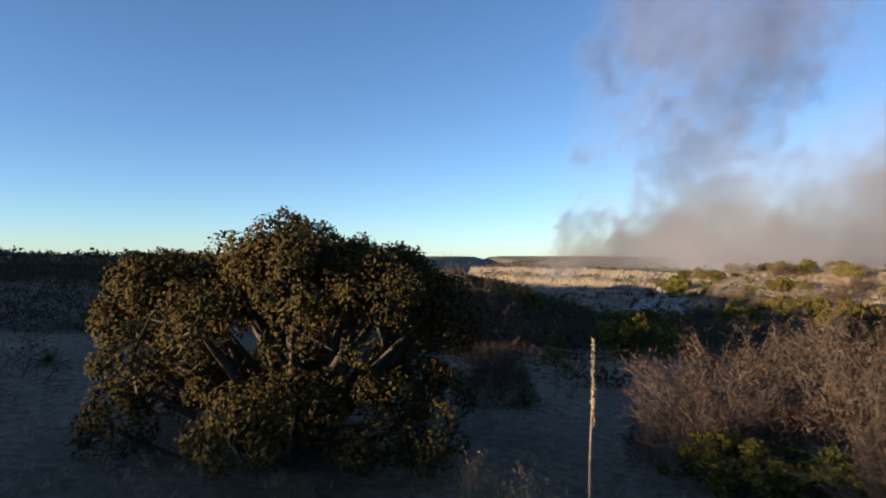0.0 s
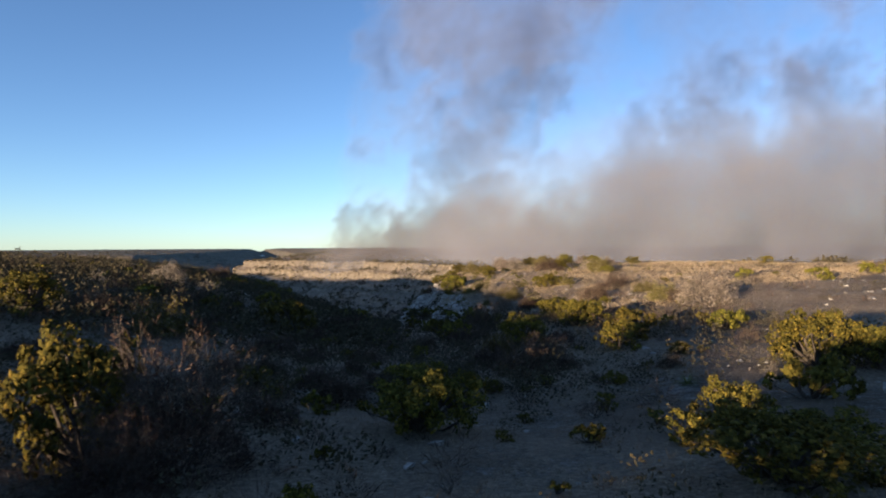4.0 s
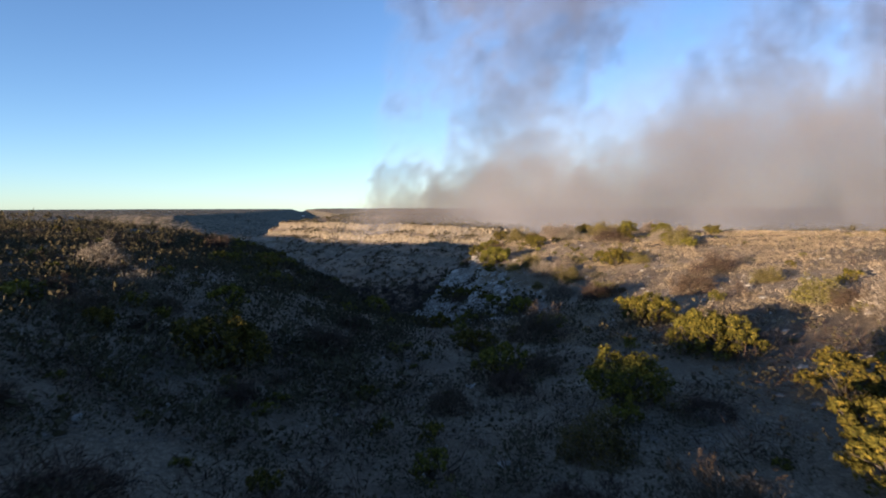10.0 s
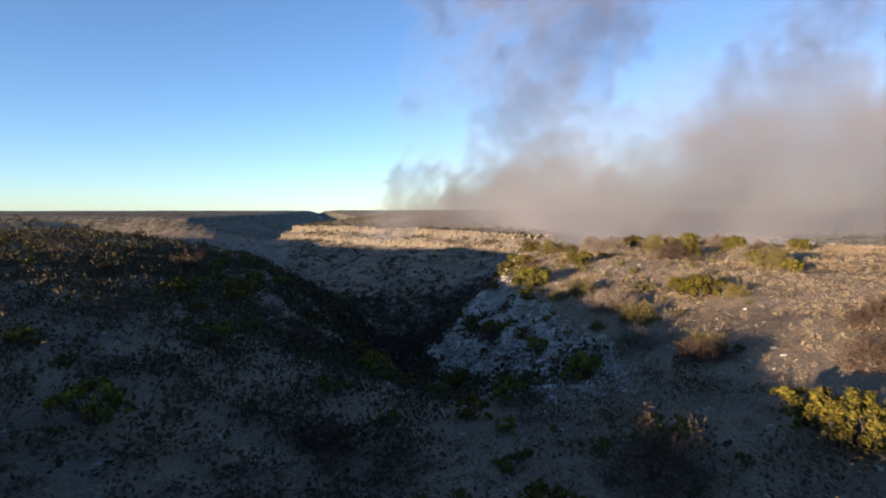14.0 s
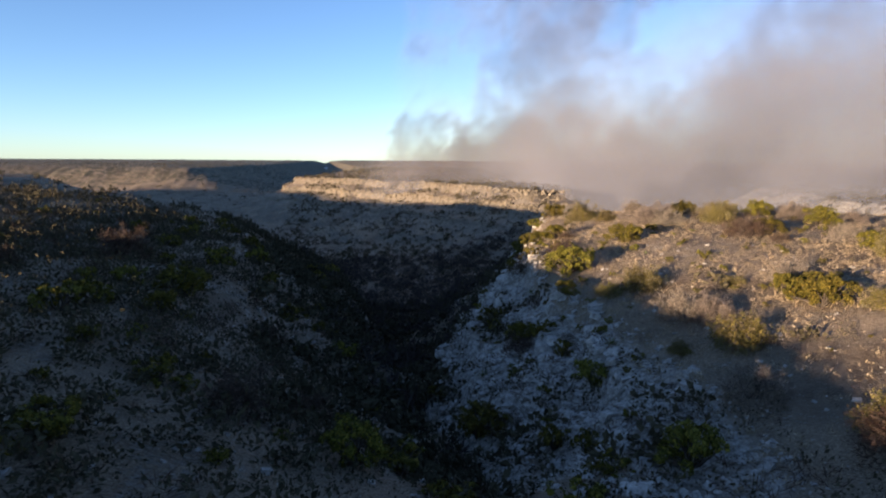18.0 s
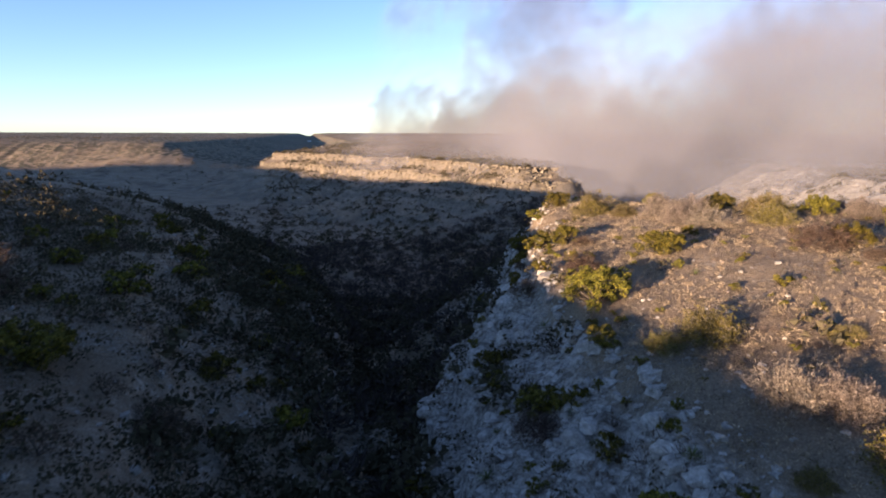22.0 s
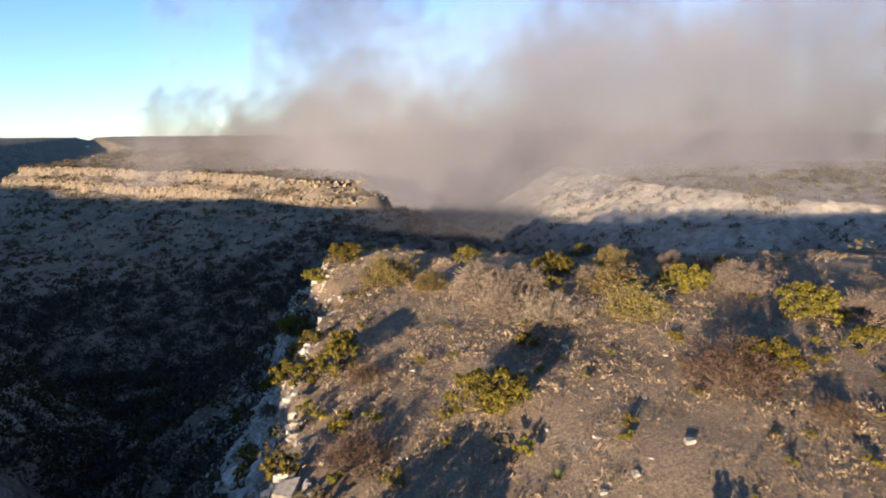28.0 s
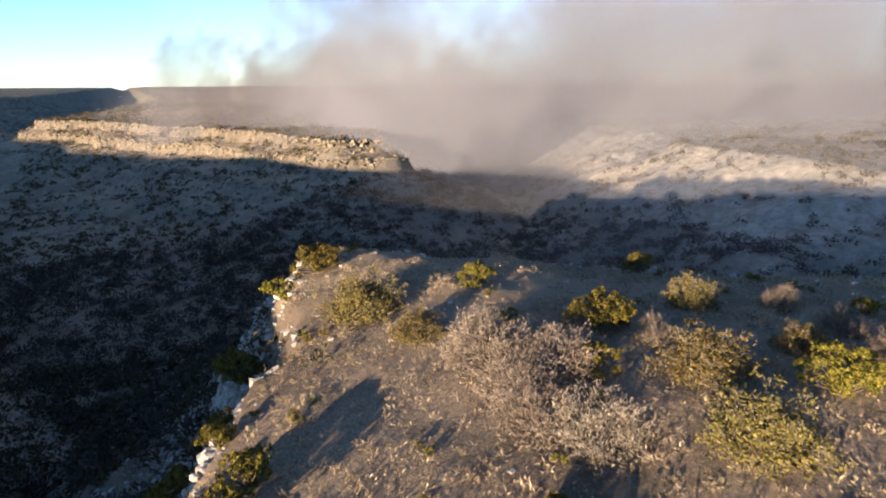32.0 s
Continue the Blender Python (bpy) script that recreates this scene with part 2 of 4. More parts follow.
def mat_ground():
    m, t, bsdf = material("stony_ground")
    geo = t.nodes.new("ShaderNodeNewGeometry")
    pos = geo.outputs["Position"]
    big = noise_node(t, 0.06, 5, 0.62, pos)
    mid = noise_node(t, 0.55, 6, 0.7, pos)
    fine = noise_node(t, 7.0, 5, 0.75, pos)
    soil = ramp(t, mid.outputs[0], [(0.30, (0.038, 0.028, 0.020)), (0.48, (0.082, 0.060, 0.042)), (0.70, (0.160, 0.122, 0.086))])
    grass = ramp(t, fine.outputs[0], [(0.32, (0.090, 0.066, 0.044)), (0.52, (0.225, 0.172, 0.118)), (0.70, (0.37, 0.298, 0.214))])
    base = mix(t, ramp(t, big.outputs[0], [(0.30, (0, 0, 0)), (0.54, (1, 1, 1))]).outputs[0], soil.outputs[0], grass.outputs[0])
    # loose limestone chips, thicker in some places
    chips = noise_node(t, 2.6, 9, 0.85, pos)
    patch = noise_node(t, 0.16, 4, 0.7, pos)
    amount = maths(t, "MULTIPLY", maths(t, "SUBTRACT", patch.outputs[0], 0.42), 0.55)
    stone_mask = maths(t, "MULTIPLY", maths(t, "ADD", maths(t, "SUBTRACT", chips.outputs[0], 0.60), amount), 9.0, True)
    stone = ramp(t, fine.outputs[0], [(0.3, (0.20, 0.18, 0.155)), (0.7, (0.44, 0.41, 0.36))])
    base = mix(t, stone_mask, base, stone.outputs[0])
    # bare rock where the ground is steep
    bare = t.nodes.new("ShaderNodeAttribute")
    bare.attribute_name = "bare_rock"
    steep = maths(t, "ADD", maths(t, "MULTIPLY", bare.outputs["Fac"], 1.6), maths(t, "SUBTRACT", maths(t, "MULTIPLY", mid.outputs[0], 2.4), 1.75), True)
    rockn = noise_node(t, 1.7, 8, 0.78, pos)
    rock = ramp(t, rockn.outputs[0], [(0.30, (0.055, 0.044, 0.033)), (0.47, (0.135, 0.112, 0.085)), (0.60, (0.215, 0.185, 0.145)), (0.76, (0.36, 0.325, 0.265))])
    # near canyon wall gets a paler copy of the rock, brightening its shade
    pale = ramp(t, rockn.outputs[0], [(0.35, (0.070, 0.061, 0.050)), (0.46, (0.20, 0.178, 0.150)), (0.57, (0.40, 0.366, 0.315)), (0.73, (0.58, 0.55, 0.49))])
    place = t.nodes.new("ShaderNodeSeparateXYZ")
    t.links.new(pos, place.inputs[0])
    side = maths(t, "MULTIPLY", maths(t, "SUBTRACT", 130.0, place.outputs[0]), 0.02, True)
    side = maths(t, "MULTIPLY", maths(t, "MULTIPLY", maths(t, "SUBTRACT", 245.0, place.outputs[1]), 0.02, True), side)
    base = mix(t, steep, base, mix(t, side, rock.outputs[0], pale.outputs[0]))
    # pale gravel on the slopes across the canyon
    gravel = t.nodes.new("ShaderNodeAttribute")
    gravel.attribute_name = "scree"
    streak = noise_node(t, 0.35, 7, 0.72, pos)
    rubble = ramp(t, streak.outputs[0], [(0.32, (0.13, 0.112, 0.086)), (0.46, (0.30, 0.266, 0.216)), (0.58, (0.43, 0.39, 0.325)), (0.72, (0.56, 0.52, 0.45))])
    base = mix(t, maths(t, "MULTIPLY", gravel.outputs["Fac"], 0.72), base, rubble.outputs[0])
    # dark low scrub far off, in clumps
    clump = node(t, "ShaderNodeTexVoronoi", Scale=0.16, Randomness=1.0)
    t.links.new(pos, clump.inputs["Vector"])
    px = t.nodes.new("ShaderNodeSeparateXYZ")
    t.links.new(pos, px.inputs[0])
    wood = noise_node(t, 0.008, 4, 0.6, pos)
    cover = maths(t, "MULTIPLY", maths(t, "GREATER_THAN", px.outputs[1], 860.0), ramp(t, wood.outputs[0], [(0.3, (0.40, 0.40, 0.40)), (0.7, (0.95, 0.95, 0.95))]).outputs[0])
    dots = maths(t, "MULTIPLY", maths(t, "LESS_THAN", clump.outputs["Distance"], 0.55), cover)
    base = mix(t, dots, base, (0.040, 0.044, 0.026))
    t.links.new(base, bsdf.inputs["Base Color"])
    bsdf.inputs["Roughness"].default_value = 0.95
    bsdf.inputs["Specular IOR Level"].default_value = 0.15
    lumps = maths(t, "ADD", maths(t, "MULTIPLY", fine.outputs[0], 0.35), maths(t, "ADD", maths(t, "MULTIPLY", stone_mask, 0.5), rockn.outputs[0]))
    bump(t, bsdf, lumps, 0.9, 0.16)
    return m


def mat_leaf(name, dark, light, accent, spread_scale=1.3):
    m, t, bsdf = material(name)
    geo = t.nodes.new("ShaderNodeNewGeometry")
    info = t.nodes.new("ShaderNodeObjectInfo")
    col = ramp(t, geo.outputs["Random Per Island"], [(0.0, dark), (0.75, light), (1.0, accent)])
    var = noise_node(t, spread_scale, 3, 0.6, geo.outputs["Position"])
    hue = node(t, "ShaderNodeHueSaturation")
    t.links.new(col.outputs[0], hue.inputs["Color"])
    t.links.new(maths(t, "ADD", 0.485, maths(t, "MULTIPLY", info.outputs["Random"], 0.03)), hue.inputs["Hue"])
    t.links.new(maths(t, "ADD", 0.35, maths(t, "ADD", maths(t, "MULTIPLY", var.outputs[0], 0.9), maths(t, "MULTIPLY", info.outputs["Random"], 0.4))), hue.inputs["Value"])
    t.links.new(hue.outputs[0], bsdf.inputs["Base Color"])
    bsdf.inputs["Roughness"].default_value = 0.85
    bsdf.inputs["Specular IOR Level"].default_value = 0.08
    return m


def mat_plain(name, a, b, scale, rough=0.9, relief=0.02):
    m, t, bsdf = material(name)
    tc = t.nodes.new("ShaderNodeTexCoord")
    info = t.nodes.new("ShaderNodeObjectInfo")
    n = noise_node(t, scale, 7, 0.7, tc.outputs["Object"])
    col = ramp(t, n.outputs[0], [(0.3, a), (0.7, b)])
    hue = node(t, "ShaderNodeHueSaturation")
    t.links.new(col.outputs[0], hue.inputs["Color"])
    t.links.new(maths(t, "ADD", 0.8, maths(t, "MULTIPLY", info.outputs["Random"], 0.4)), hue.inputs["Value"])
    t.links.new(hue.outputs[0], bsdf.inputs["Base Color"])
    bsdf.inputs["Roughness"].default_value = rough
    bsdf.inputs["Specular IOR Level"].default_value = 0.2
    bump(t, bsdf, n.outputs[0], 0.8, relief)
    return m


MAT_GROUND = mat_ground()
MAT_JUNIPER = mat_leaf("juniper_leaves", (0.034, 0.034, 0.008), (0.105, 0.089, 0.015), (0.19, 0.142, 0.024))
MAT_DRYLEAF = mat_leaf("dry_leaves", (0.10, 0.075, 0.030), (0.20, 0.150, 0.050), (0.30, 0.20, 0.060))
MAT_BLADE = mat_leaf("sotol_blades", (0.050, 0.062, 0.022), (0.13, 0.135, 0.050), (0.25, 0.21, 0.11))
MAT_GRASS = mat_leaf("dry_grass", (0.11, 0.080, 0.048), (0.32, 0.245, 0.155), (0.50, 0.40, 0.27))
MAT_SCRUB = mat_leaf("far_scrub", (0.036, 0.030, 0.018), (0.058, 0.048, 0.028), (0.082, 0.066, 0.040), 0.2)
MAT_TWIG = mat_leaf("bare_twigs", (0.080, 0.062, 0.050), (0.20, 0.160, 0.126), (0.31, 0.26, 0.21))
MAT_WOODS = mat_leaf("bare_canyon_trees", (0.050, 0.041, 0.034), (0.082, 0.067, 0.055), (0.108, 0.089, 0.074), 0.2)
MAT_REDTWIG = mat_leaf("reddish_twigs", (0.036, 0.023, 0.016), (0.078, 0.050, 0.035), (0.14, 0.098, 0.072))
MAT_OLIVE = mat_leaf("olive_brown_leaves", (0.034, 0.027, 0.009), (0.052, 0.040, 0.012), (0.072, 0.051, 0.015))
MAT_OLIVELEAF = mat_leaf("olive_leaves", (0.050, 0.045, 0.012), (0.125, 0.098, 0.026), (0.20, 0.150, 0.045))
MAT_BARK = mat_plain("bark", (0.034, 0.026, 0.020), (0.10, 0.081, 0.063), 9.0)
MAT_STALK = mat_plain("dry_stalk", (0.20, 0.15, 0.10), (0.38, 0.31, 0.22), 14.0)
MAT_STONE = mat_plain("limestone", (0.15, 0.132, 0.112), (0.50, 0.465, 0.41), 2.6, 0.95, 0.06)
# MAT_STONE's rock toned darker and tan, the mesa's warm sunlight put in its colour
MAT_CLIFF = mat_plain("weathered_tan_limestone", (0.065, 0.052, 0.037), (0.255, 0.214, 0.158), 0.35, 0.95, 0.15)


def grid_mesh(name, gx, gy):
    X, Y = np.meshgrid(gx, gy)
    Z = height(X, Y)
    nx, ny = len(gx), len(gy)
    me = bpy.data.meshes.new(name)
    me.vertices.add(nx * ny)
    me.vertices.foreach_set("co", np.stack([X, Y, Z], -1).astype(np.float32).ravel())
    i = (np.arange(ny - 1)[:, None] * nx + np.arange(nx - 1)[None]).ravel()
    quads = np.stack([i, i + 1, i + nx + 1, i + nx], -1).astype(np.int32)
    n = len(quads)
    me.loops.add(4 * n)
    me.polygons.add(n)
    me.loops.foreach_set("vertex_index", quads.ravel())
    me.polygons.foreach_set("loop_start", np.arange(0, 4 * n, 4, dtype=np.int32))
    me.polygons.foreach_set("use_smooth", np.ones(n, bool))
    me.update(calc_edges=True)
    steep = np.hypot(np.gradient(Z, gx, axis=1), np.gradient(Z, gy, axis=0))
    rock = sstep(0.22, 0.50, steep)
    d = edge_distance(X, Y, NEAR_RIM)
    wall = sstep(28, 40, X) * sstep(70, 92, Y) * (X < 95) * (Y < 200) * (X < np.interp(Y, [60, 170, 200], [75, 72, 80]))
    ledge = np.interp(Y, [120, 140, 165], [8.5, 6.5, 1.2])
    shoulder = sstep(0, 4, np.interp(Y, [85, 105, 122, 145, 170], [11, 6, 1, -0.5, -0.3]) - d) * sstep(ledge + 15, ledge + 7, -d)
    rock = rock * (1 - wall) + 0.95 * shoulder * wall
    rock = np.where((X < 30) & (Y < 240), rock * 0.45, rock)
    # stony pale slopes of the mesa and of the upland across the canyon
    scree = sstep(0.10, 0.24, steep) * np.maximum(sstep(205, 250, Y), sstep(95, 125, X) * sstep(120, 160, Y)) * sstep(700, 560, Y) * sstep(-34, -17, Z + 4 * fbm(X, Y, 24, 71))
    scree = scree * np.where(X > 170, 1.0, 0.42 * sstep(0.55, 0.42, steep) * sstep(6, -26, edge_distance(X, Y, MESA_RIM)))
    scree = np.maximum(scree, 0.75 * sstep(0, 18, edge_distance(X, Y, EAST_RIM) + 14) * sstep(520, 420, Y))
    at = me.attributes.new("scree", "FLOAT", "POINT")
    at.data.foreach_set("value", scree.astype(np.float32).ravel())
    at = me.attributes.new("bare_rock", "FLOAT", "POINT")
    at.data.foreach_set("value", rock.astype(np.float32).ravel())
    return me


ground_mesh = grid_mesh("ground", spread(-4400, 4400, 0.85, -25, 112, (-330, 330), 2.9, 1.13),
                        spread(-1500, 4600, 0.85, -8, 205, (-60, 640), 2.7, 1.13))
ground = tagged(new("ground", ground_mesh), "stony limestone ground with dry grass, cut by a canyon", "ground", kind="structure")
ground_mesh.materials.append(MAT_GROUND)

# ---- mesh helpers ----
def raw_mesh(name, verts, faces, mat, smooth=False):
    """A mesh from arrays: verts (n, 3), faces (m, 3) or (m, 4)."""
    me = bpy.data.meshes.new(name)
    faces = np.asarray(faces, np.int32)
    k, n = faces.shape[1], len(faces)
    me.vertices.add(len(verts))
    me.vertices.foreach_set("co", np.asarray(verts, np.float32).ravel())
    me.loops.add(k * n)
    me.polygons.add(n)
    me.loops.foreach_set("vertex_index", faces.ravel())
    me.polygons.foreach_set("loop_start", np.arange(0, k * n, k, dtype=np.int32))
    me.polygons.foreach_set("use_smooth", np.full(n, smooth))
    me.update(calc_edges=True)
    me.materials.append(mat)
    return me


def part(name, mesh, parent, label=""):
    ob = new(name, mesh)
    ob.parent = parent
    return tagged(ob, label)


def unit(v):
    return v / np.maximum(np.linalg.norm(v, axis=-1, keepdims=True), 1e-9)


def leaf_quads(centres, outward, long, wide, rng):
    """Bent little sprays: two triangles each, pointing roughly outward."""
    n = len(centres)
    d = unit(outward + rng.normal(0, 0.75, (n, 3)))
    s = unit(np.cross(d, rng.normal(0, 1, (n, 3))))
    up = np.cross(d, s)
    L = (long * rng.uniform(0.6, 1.35, n))[:, None]
    W = (wide * rng.uniform(0.6, 1.35, n))[:, None]
    a = centres - d * L * 0.5
    b = centres + s * W * 0.5 + up * W * 0.25
    c = centres + d * L * 0.5
    e = centres - s * W * 0.5 + up * W * 0.25
    verts = np.stack([a, b, c, e], 1).reshape(-1, 3)
    i = np.arange(n) * 4
    return verts, np.stack([i, i + 1, i + 2, i + 3], 1)


def tubes(segments):
    """Three-sided tapered twigs from rows of start, end, two radii."""
    seg = np.asarray(segments, float)
    p, q, r0, r1 = seg[:, 0:3], seg[:, 3:6], seg[:, 6:7], seg[:, 7:8]
    d = unit(q - p)
    s = unit(np.cross(d, np.where(np.abs(d[:, 2:3]) > 0.9, [[1.0, 0, 0]], [[0, 0, 1.0]])))
    w = np.cross(d, s)
    rings = []
    for base, r in ((p, r0), (q, r1)):
        for k in range(3):
            a = 2 * math.pi * k / 3
            rings.append(base + r * (math.cos(a) * s + math.sin(a) * w))
    verts = np.stack(rings, 1).reshape(-1, 3)
    i = np.arange(len(seg)) * 6
    quads = [np.stack([i + k, i + (k + 1) % 3, i + 3 + (k + 1) % 3, i + 3 + k], 1) for k in range(3)]
    return verts, np.concatenate(quads)


def branching(rng, start, heading, length, radius, depth, kids, spread_angle, out, lift=0.15):
    """Grows crooked limbs; appends rows for tubes()."""
    p, d = np.array(start, float), unit(np.array(heading, float))
    steps = 3 if depth > 0 else 2
    for k in range(steps):
        d = unit(d + rng.normal(0, 0.16, 3) + np.array([0, 0, lift * 0.3]))
        q = p + d * length / steps
        r0 = radius * (1 - 0.25 * k / steps * 2)
        r1 = radius * (1 - 0.25 * (k + 1) / steps * 2)
        out.append((*p, *q, r0, r1))
        if depth > 0 and k > 0:
            for _ in range(kids):
                side = unit(rng.normal(0, 1, 3))
                h = unit(d + side * spread_angle + np.array([0, 0, lift]))
                branching(rng, q, h, length * rng.uniform(0.5, 0.75), r1 * 0.62, depth - 1, kids, spread_angle, out, lift)
        p = q


def scale_leaves(centres, facing, long, wide, rng, rough=0.55):
    """Leaf sprays that lie roughly along the surface of their clump."""
    n = len(centres)
    up = unit(facing + rng.normal(0, rough, (n, 3)))
    d = unit(np.cross(up, rng.normal(0, 1, (n, 3))))
    s = np.cross(up, d)
    L = (long * rng.uniform(0.6, 1.35, n))[:, None]
    W = (wide * rng.uniform(0.6, 1.35, n))[:, None]
    verts = np.stack([centres - d * L * 0.5, centres + s * W * 0.5 - up * W * 0.2, centres + d * L * 0.5, centres - s * W * 0.5 - up * W * 0.2], 1)
    i = np.arange(n) * 4
    return verts.reshape(-1, 3), np.stack([i, i + 1, i + 2, i + 3], 1)


def juniper_meshes(seed, sprays, long, wide, flat=0.62, lobes=16, leaf_mat=None, tufts=9):
    """A rounded, many-lobed juniper of unit half-width: trunk with limbs, and a crown of tufted sprays."""
    rng = np.random.default_rng(seed)
    wood, tips = [], []
    for k in range(lobes):
        a = 2.39996 * k + rng.uniform(-0.3, 0.3)
        size = rng.uniform(0.20, 0.32) * (15 / lobes) ** 0.25
        reach = (1 - size) * math.sqrt((k + 0.5) / lobes)
        z = 1.7 * flat * math.sqrt(1 - 0.92 * reach ** 3.2) * rng.uniform(0.80, 1.0) - size * 0.8
        if k % 3 == 0:
            z *= 0.42
            reach = min(reach * 1.15, 1 - size * 0.8)
        c = np.array([math.cos(a) * reach, math.sin(a) * reach, max(z, size * 0.7)])
        tips.append((c, size))
        base = np.array([rng.uniform(-0.07, 0.07), rng.uniform(-0.07, 0.07), -0.06])
        bend = base * 0.4 + c * np.array([0.45, 0.45, 0.5]) + rng.normal(0, 0.05, 3)
        wood += [(*base, *bend, 0.055, 0.034), (*bend, *c, 0.034, 0.012)]
        for _ in range(3):
            e = c + unit(rng.normal(0, 1, 3)) * 0.2
            wood.append((*c, *e, 0.012, 0.004))
    centre, radius, outward = [], [], []
    for c, r in tips:
        for _ in range(tufts):
            d = unit(rng.normal(0, 1, 3) + 0.45 * unit(c) + np.array([0, 0, 0.25]))
            centre.append(c + d * r * rng.uniform(0.55, 1.0) * np.array([1, 1, 0.9]))
            radius.append(r * rng.uniform(0.30, 0.56))
            outward.append(d)
    centre, radius, outward = np.array(centre), np.array(radius), np.array(outward)
    which = rng.choice(len(centre), sprays, p=radius ** 2 / (radius ** 2).sum())
    d = unit(rng.normal(0, 1, (sprays, 3)) + 0.5 * outward[which])
    P = centre[which] + d * (radius[which] * rng.uniform(0.35, 1.0, sprays) ** 0.5)[:, None]
    P[:, 2] = np.maximum(P[:, 2], 0.03 + 0.06 * rng.random(sprays))
    trunk = raw_mesh("trunk", *tubes(wood), MAT_BARK, True)
    crown = raw_mesh("crown", *scale_leaves(P, d + 0.4 * outward[which], long, wide, rng), leaf_mat or MAT_JUNIPER)
    return trunk, crown


def brush_meshes(seed, stems, depth, kids, twigs, leaves=0, leaf_mat=None, height_ratio=1.0, fine=1.0, twig_mat=None):
    """A leafless, densely twigged bush of unit half-width."""
    rng = np.random.default_rng(seed)
    rows = []
    for k in range(stems):
        a = 2 * math.pi * k / stems + rng.uniform(-0.5, 0.5)
        lean = rng.uniform(0.35, 1.1)
        h = np.array([math.cos(a) * lean, math.sin(a) * lean, height_ratio])
        branching(rng, (rng.uniform(-0.1, 0.1), rng.uniform(-0.1, 0.1), -0.05), h, rng.uniform(0.5, 0.7), 0.026 * fine, depth, kids, 0.75, rows)
    rows = np.array(rows)
    rows[:, [2, 5]] = np.maximum(rows[:, [2, 5]], -0.05)
    rows[:, 6:8] = np.maximum(rows[:, 6:8], 0.0055 * fine)
    stem = raw_mesh("stem", *tubes(rows), MAT_BARK)
    pick = rng.choice(len(rows), twigs, p=rows[:, 8 - 1] ** -1.0 / (rows[:, 7] ** -1.0).sum())
    mid = rows[pick, 3:6]
    out = unit(mid - np.array([0, 0, 0.15]) + rng.normal(0, 0.25, (twigs, 3)))
    P = mid + out * rng.uniform(0.0, 0.14, (twigs, 1)) + rng.normal(0, 0.035, (twigs, 3))
    dome = unit(rng.normal(0, 1, (twigs, 3)))
    dome[:, 2] = np.abs(dome[:, 2])
    lump = 1 + 0.16 * np.sin(dome[:, :1] * 5 + seed) * np.sin(dome[:, 1:2] * 6 + 2 * seed)
    shell = dome * lump * rng.uniform(0.35, 1.0, (twigs, 1)) ** 0.45 * np.array([0.92, 0.92, 0.80 * height_ratio ** 0.5])
    filled = rng.random((twigs, 1)) < 0.62
    P = np.where(filled, shell, P)
    out = np.where(filled, unit(dome + np.array([0, 0, 0.3])), out)
    P[:, 2] = np.maximum(P[:, 2], 0.03)
    branchwork = raw_mesh("branchwork", *leaf_quads(P, out, 0.125 * (0.6 + 0.4 * fine), 0.021 * fine, rng), twig_mat or MAT_TWIG)
    foliage = None
    if leaves:
        pick = rng.choice(twigs, leaves)
        L = P[pick] + rng.normal(0, 0.05, (leaves, 3))
        foliage = raw_mesh("foliage", *leaf_quads(L, rng.normal(0, 1, (leaves, 3)), 0.085 * fine, 0.055 * fine, rng), leaf_mat)
    return stem, branchwork, foliage


def sotol_mesh(seed, blades, upright=0.6):
    """A rosette of narrow stiff blades, unit half-width."""
    rng = np.random.default_rng(seed)
    verts, faces = [], []
    for k in range(blades):
        a, e = rng.uniform(0, 2 * math.pi), math.asin(rng.uniform(0.02, 0.99)) * (0.6 + upright * 0.4)
        d = np.array([math.cos(a) * math.cos(e), math.sin(a) * math.cos(e), math.sin(e)])
        s = np.array([-math.sin(a), math.cos(a), 0]) * 0.022
        L = rng.uniform(0.75, 1.1)
        i = len(verts)
        mid = d * L * 0.55 + np.array([0, 0, 0.1])
        tip = d * L + np.array([0, 0, -0.05 * math.cos(e)])
        root = np.array([0, 0, 0.10])
        verts += [root - s, root + s, mid + s * 0.8, mid - s * 0.8, tip + s * 0.1, tip - s * 0.1]
        faces += [(i, i + 1, i + 2, i + 3), (i + 3, i + 2, i + 4, i + 5)]
    return raw_mesh("rosette", np.array(verts), faces, MAT_BLADE)


def boulder_mesh(seed, cuts=2):
    """A weathered, angular limestone block of unit half-width."""
    bm = bmesh.new()
    bmesh.ops.create_icosphere(bm, subdivisions=cuts + 1, radius=1.0)
    rng = np.random.default_rng(seed)
    planes = [(unit(rng.normal(0, 1, 3)), rng.uniform(0.55, 0.85)) for _ in range(11)]
    off = Vector(rng.uniform(-50, 50, 3))
    for v in bm.verts:
        p = np.array(v.co)
        for nrm, dist in planes:
            over = p @ nrm - dist
            if over > 0:
                p = p - nrm * over
        v.co = Vector(p) * (1 + 0.16 * noise.noise(Vector(p) * 2.2 + off) + 0.12 * noise.noise(Vector(p) * 6.0 + off))
    me = bpy.data.meshes.new("boulder")
    bm.to_mesh(me)
    bm.free()
    me.materials.append(MAT_STONE)
    return me


def settle(x, y):
    return float(height(np.array([x]), np.array([y]))[0])

